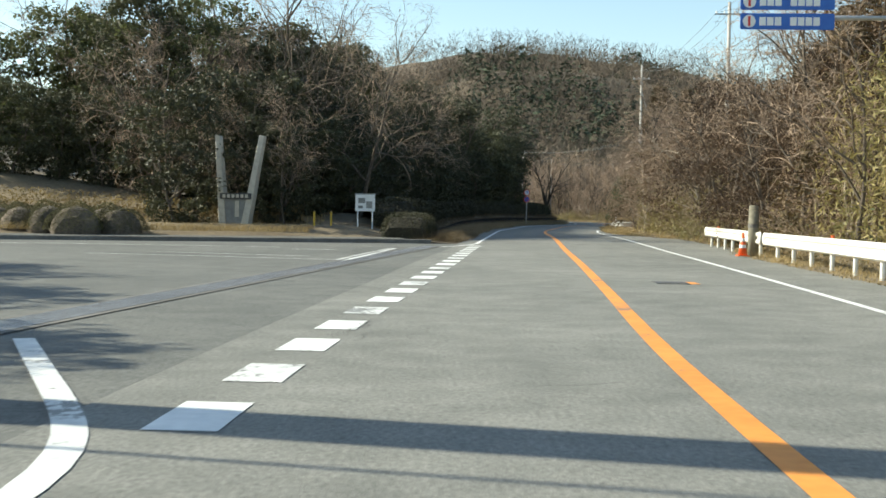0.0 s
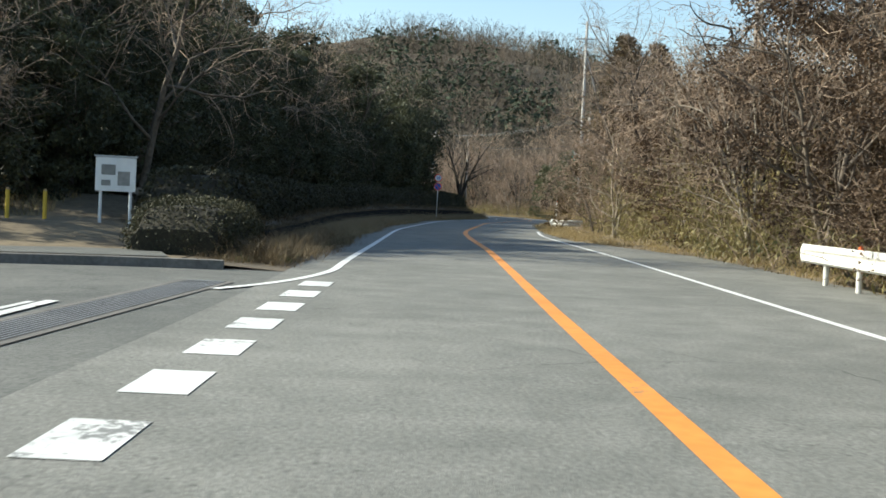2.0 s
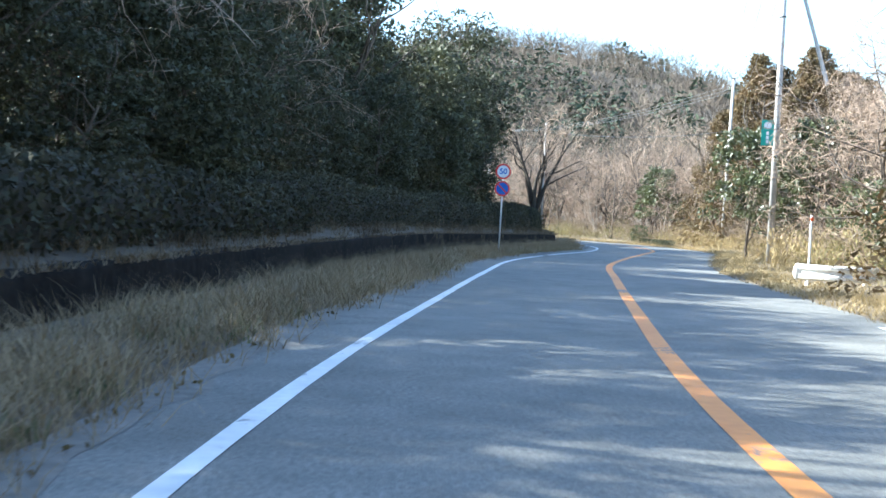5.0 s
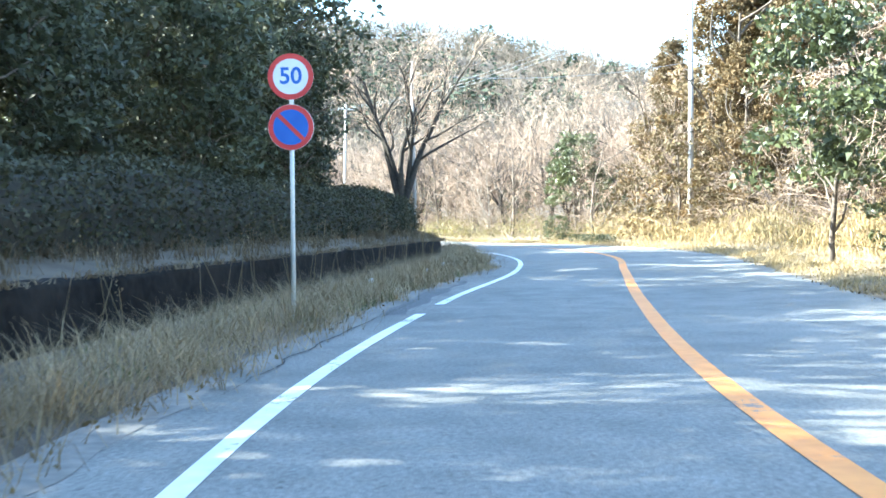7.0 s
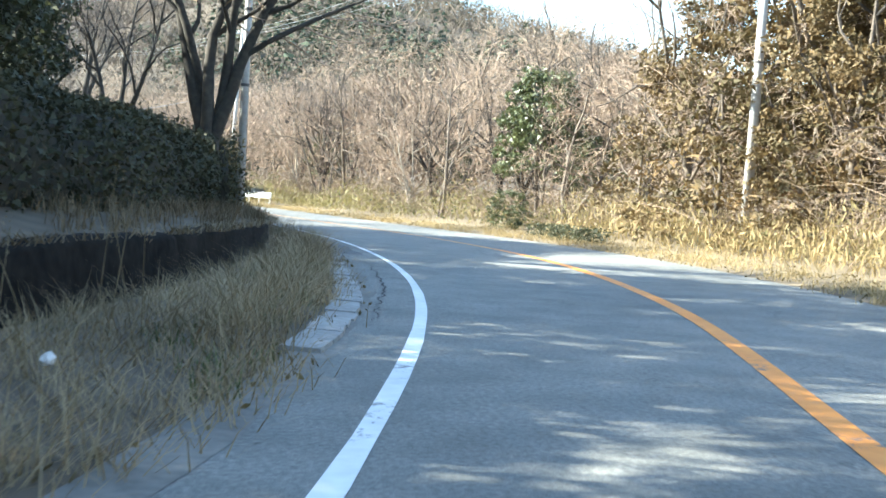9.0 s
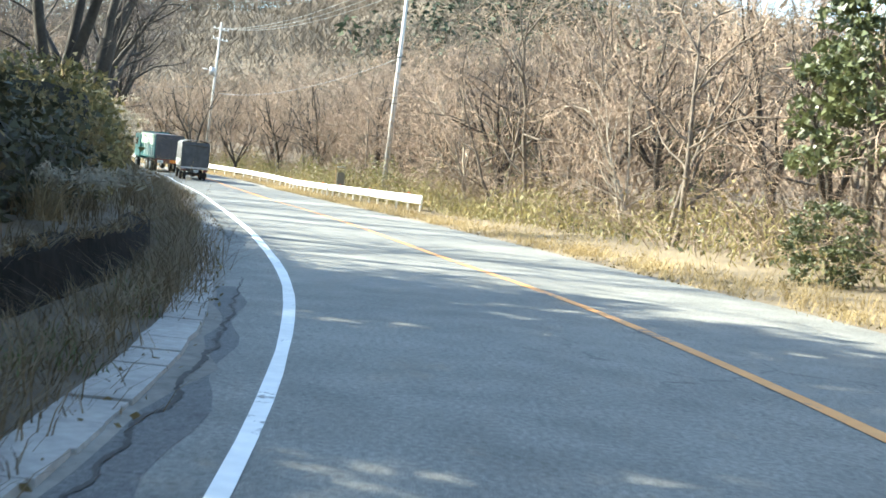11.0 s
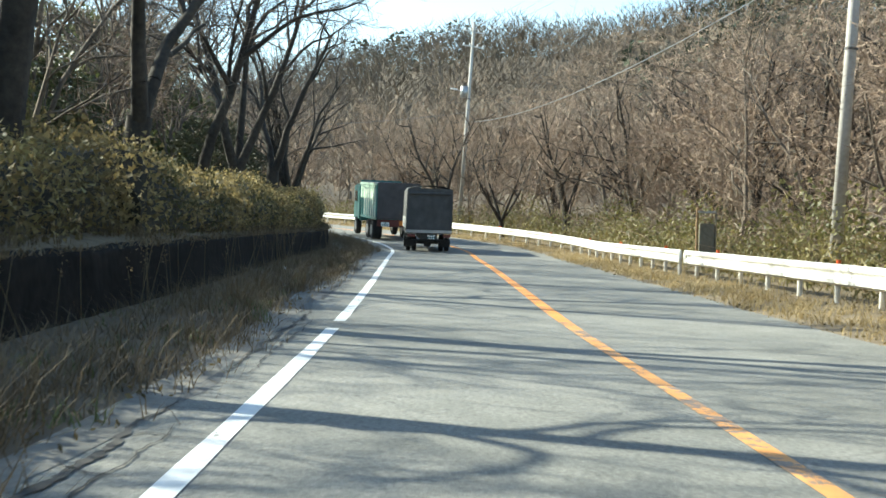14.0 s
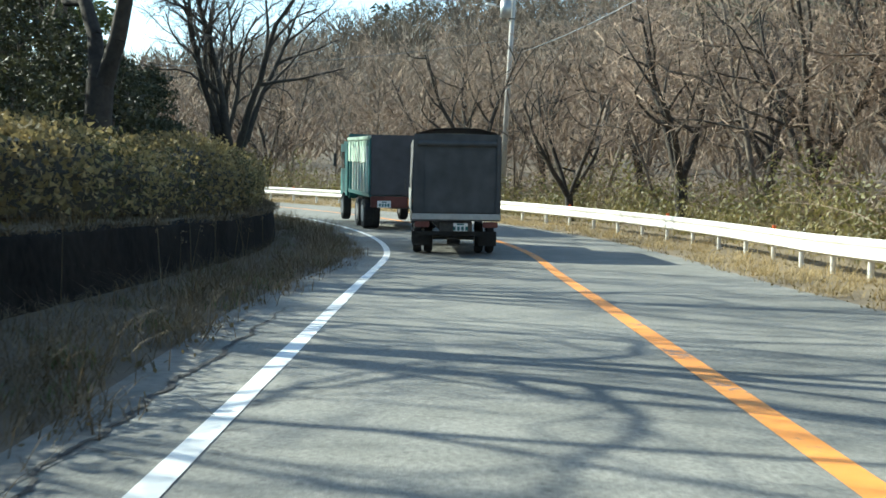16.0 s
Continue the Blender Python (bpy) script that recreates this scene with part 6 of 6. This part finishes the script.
def wooden_post(x, y, h, label):
    ob = thing("wooden_post", pose(x, y, 0.0), label, "post")
    part("post", rod(0.16, 0.15, h, (0, 0, -0.1), sides=14), POST_OLD, ob, smooth=True)
    part("cap", rod(0.155, 0.1, 0.05, (0, 0, h - 0.1), sides=14), POST_OLD, ob)
    part("band", rod(0.168, 0.168, 0.12, (0, 0, h * 0.55), sides=14), KERB, ob)


wooden_post(10.05, 37.3, 1.65, "thick weathered grey wooden post standing in the guardrail gap")


def marker_box(x, y):
    ob = thing("marker_cabinet", pose(x, y, 0.1, 0, 0, 14), "small grey cabinet between two wooden posts behind the guardrail", "cabinet")
    part("post", rod(0.035, 0.035, 1.85, (-0.2, -0.03, 0), sides=10), WOOD, ob)
    part("post", rod(0.03, 0.03, 1.8, (0.33, 0.0, 0), sides=10), POST_OLD, ob)
    part("cabinet_box", box(0.4, 0.2, 0.85, (0.08, 0, 1.0), 0.02), POST_OLD, ob)
    part("lid", box(0.48, 0.26, 0.05, (0.05, 0, 1.74), 0.01), STEEL_GREY, ob)


marker_box(12.4, 218.9)


def white_post(x, y, h=1.4):
    ob = thing("delineator_post", pose(x, y, 0.0), "thin white delineator post in the grass", "post")
    part("post", rod(0.03, 0.03, h, (0, 0, -0.1), sides=10), WHITE, ob)
    part("reflector", rod(0.05, 0.05, 0.02, (0, -0.03, h - 0.2), Matrix.Rotation(radians(90), 4, "X"), 14), ORANGE_CONE, ob)


white_post(15.3, 100.5, 1.9)


def litter(x, y, z):
    ob = thing("litter", pose(x, y, z, 10, 20, 40), "crumpled white litter lying in the grass", "litter")
    bm = bmesh.new()
    bmesh.ops.create_icosphere(bm, subdivisions=2, radius=0.045)
    for v in bm.verts:
        v.co *= 1 + 0.35 * noise.noise(v.co * 30 + Vector((x, y, 0)))
    part("paper", bm, WHITE, ob)


for s, k in ((S_OF_Y(123.2), 0.9), (S_OF_Y(127.4), 1.3), (S_OF_Y(131.5), 1.1), (S_OF_Y(212), 0.8)):
    p = on_road(float(s), float(wall_d(float(s))) + k, 0.18)
    litter(*p.tolist())


def manhole(x, y):
    ob = thing("drain_cover", pose(x, y, 0.004, 0, 0, -2), "dark steel drain cover set in the asphalt beside a worn orange mark", "drain cover", kind="structure")
    part("frame", box(0.62, 0.72, 0.012, (0, 0, 0.0)), ASPHALT_NEW, ob)
    for k in range(7):
        part("bar", box(0.055, 0.6, 0.012, (-0.24 + 0.08 * k, 0, 0.004)), STEEL_DARK, ob)
    part("paint_mark", box(0.16, 0.62, 0.006, (0.42, 0.05, 0.0)), LINE_ORANGE, ob, "worn orange painted mark")


manhole(4.5, 22.1)

# ---- lorries standing in the lane ahead ----


def wheel(parent, x, y, r=0.38, w=0.22, dual=False):
    for k in ((0,) if not dual else (0, -0.26 if x > 0 else 0.26)):
        bm = rod(r, r, w, (x + k - w / 2, y, r), Matrix.Rotation(radians(90), 4, "Y"), 24)
        bmesh.ops.bevel(bm, geom=[e for e in bm.edges if len(e.link_faces) == 2 and e.calc_face_angle(0) > 1], offset=0.03, segments=2, affect="EDGES")
        w_ob = part("wheel", bm, RUBBER, parent)
        part("rim", rod(r * 0.55, r * 0.5, w + 0.02, (x + k - w / 2 - 0.01, y, r), Matrix.Rotation(radians(90), 4, "Y"), 18), STEEL_GREY, w_ob)


def plate(parent, x, y, z, w=0.44, h=0.2):
    p = part("number_plate", box(w, 0.015, h, (x, y, z), 0.005), WHITE, parent)
    for k in range(4):
        part("plate_bar", box(0.06, 0.004, 0.09, (x - 0.14 + 0.093 * k, y - 0.009, z - 0.03)), TRUCK_TEAL, p)
    part("plate_bar", box(0.16, 0.004, 0.035, (x, y - 0.009, z + 0.065)), TRUCK_TEAL, p)


def box_truck(s, d):
    p = on_road(s, d)
    ob = thing("covered_truck", pose(*p.tolist(), 1.5, 0, heading(s + 2) - 1.5), "small truck with a dark tarpaulin-covered load bed", "truck")
    # origin at the rear, y ahead
    w, h0, h1, n = 1.0, 0.95, 2.9, 14
    ys_ = np.linspace(0, 4.3, n)
    prof = [(-w, h0), (-w - 0.02, 1.6), (-w, 2.63), (-w + 0.1, 2.8), (-0.5, h1), (0.0, h1 + 0.02), (0.5, h1), (w - 0.1, 2.8), (w, 2.63), (w + 0.02, 1.6), (w, h0)]
    v = np.array([[(x + 0.012 * math.sin(9 * y + 3 * z), y, z - (0.035 * abs(math.sin(y * 3.1)) if z > 2.7 else 0)) for x, z in prof] for y in ys_]).reshape(-1, 3)
    cover = mesh_object("tarpaulin", v, grid_faces(n, len(prof)), CANVAS, ob, smooth=True)
    part("rear_flap", box(1.96, 0.03, 1.83, (0, 0.07, 1.86)), CANVAS, cover)
    part("flap_fold", box(1.5, 0.03, 1.42, (0, 0.045, 1.7), 0.012), CANVAS, cover)
    part("flap_roll", rod(0.06, 0.06, 1.8, (-0.9, 0.03, 2.56), Matrix.Rotation(radians(90), 4, "Y"), 12), CANVAS, cover)
    for k in (-1, 1):
        part("hem", box(0.1, 0.05, 1.8, (k * 0.95, 0.02, 1.85), 0.02), CANVAS, cover)
    # pale hem on the left alone paints the sun on the tarpaulin
    part("side_hem", box(0.02, 4.2, 0.5, (-1.03, 2.15, 1.25), 0.008), CANVAS_EDGE, cover, "tarpaulin edge coloured pale as if sunlit")
    part("tailgate", box(2.02, 0.06, 0.13, (0, 0.0, 0.9), 0.012), STEEL_GREY, ob, "silver tailgate rail")
    part("bed", box(2.0, 4.3, 0.12, (0, 2.15, 0.86)), STEEL_DARK, ob)
    part("chassis", box(0.75, 5.9, 0.22, (0, 3.2, 0.66)), STEEL_DARK, ob)
    part("bumper", box(1.8, 0.08, 0.1, (0, 0.3, 0.5), 0.02), RUBBER, ob)
    part("differential", rod(0.17, 0.17, 0.3, (-0.15, 1.35, 0.36), Matrix.Rotation(radians(90), 4, "Y"), 16), STEEL_DARK, ob)
    part("axle", rod(0.06, 0.06, 1.5, (-0.75, 1.35, 0.36), Matrix.Rotation(radians(90), 4, "Y"), 10), STEEL_DARK, ob)
    for k in (-1, 1):
        part("tail_lamp", box(0.34, 0.06, 0.13, (k * 0.78, 0.06, 0.72), 0.015), TAIL_RED, ob)
        part("mudflap", box(0.42, 0.02, 0.34, (k * 0.78, 0.85, 0.36)), RUBBER, ob)
        wheel(ob, k * 0.86, 1.35, 0.35, 0.19, True)
        wheel(ob, k * 0.85, 4.95, 0.35, 0.2)
    plate(ob, 0.1, 0.05, 0.66, 0.33, 0.18)
    cab = part("cab", box(1.75, 1.5, 1.45, (0, 5.25, 1.35), 0.08), STEEL_WHITE, ob)
    part("windscreen", box(1.5, 0.02, 0.6, (0, 6.012, 1.65)), GLASS, cab)
    part("mirror", box(0.06, 0.1, 0.34, (-1.13, 5.8, 1.55), 0.02), STEEL_DARK, cab)


def dump_truck(s, d):
    p = on_road(s, d)
    ob = thing("dump_truck", pose(*p.tolist(), 2.4, 0, heading(s + 3) - 5), "teal dump truck with a charcoal tailgate and dull red bumper", "truck")
    body = part("dump_body", box(2.36, 5.0, 0.1, (0, 2.6, 1.12)), TRUCK_TEAL, ob)
    for k in (-1, 1):
        side_ = part("side_wall", box(0.08, 5.0, 1.85, (k * 1.16, 2.6, 2.05), 0.015), TRUCK_TEAL, body)
        for i in range(8):
            part("rib", box(0.07, 0.1, 1.5, (k * 1.22, 0.35 + 0.64 * i, 1.95), 0.01), STEEL_WHITE if k < 0 and i < 6 else TRUCK_TEAL, side_)
        part("tail_lamp", box(0.4, 0.06, 0.16, (k * 0.92, -0.02, 0.95), 0.02), TAIL_RED, ob)
        for y in (1.2, 2.5):
            wheel(ob, k * 1.1, y, 0.5, 0.26, True)
        wheel(ob, k * 1.08, 6.4, 0.5, 0.28)
    # left side only: panels and white ribs carry the sunlight in their colour
    for i in range(7):
        part("side_panel", box(0.05, 0.5, 0.72, (-1.22, 0.67 + 0.64 * i, 2.52), 0.02), TRUCK_MINT, body, "mint green panel, paler as if sunlit")
    part("top_rail", box(0.12, 5.0, 0.12, (-1.2, 2.6, 2.96), 0.02), TRUCK_MINT, body)
    part("canvas_cover", box(2.3, 4.9, 0.06, (0, 2.6, 3.02), 0.02), TRUCK_NAVY, body)
    part("tailgate", box(2.3, 0.08, 1.95, (0, 0.06, 2.1), 0.02), TRUCK_NAVY, body, "charcoal covered tailgate")
    part("headboard", box(2.36, 0.1, 2.1, (0, 5.2, 2.1), 0.03), TRUCK_TEAL, body)
    part("bumper", box(2.3, 0.1, 0.36, (0, 0.0, 0.92), 0.02), TRUCK_RED, ob)
    part("reflector_board", box(0.9, 0.02, 0.24, (0.5, -0.062, 0.92)), AMBER, ob)
    part("chassis", box(0.9, 7.4, 0.3, (0, 3.8, 0.85)), STEEL_DARK, ob)
    plate(ob, -0.72, -0.07, 0.85, 0.44, 0.22)
    cab = part("cab", box(2.3, 1.9, 2.1, (0, 6.6, 1.85), 0.1), TRUCK_TEAL, ob)
    part("windscreen", box(2.0, 0.02, 0.8, (0, 7.56, 2.15)), GLASS, cab)
    part("side_window", box(0.02, 0.9, 0.6, (-1.16, 6.8, 2.2)), GLASS, cab)
    part("mirror", box(0.1, 0.14, 0.5, (-1.4, 7.4, 2.2), 0.02), STEEL_DARK, cab)


S_TRUCK = float(S_OF_Y(235)) + 1.6
box_truck(S_TRUCK, -1.83)
dump_truck(S_TRUCK + 12.0, -1.75)
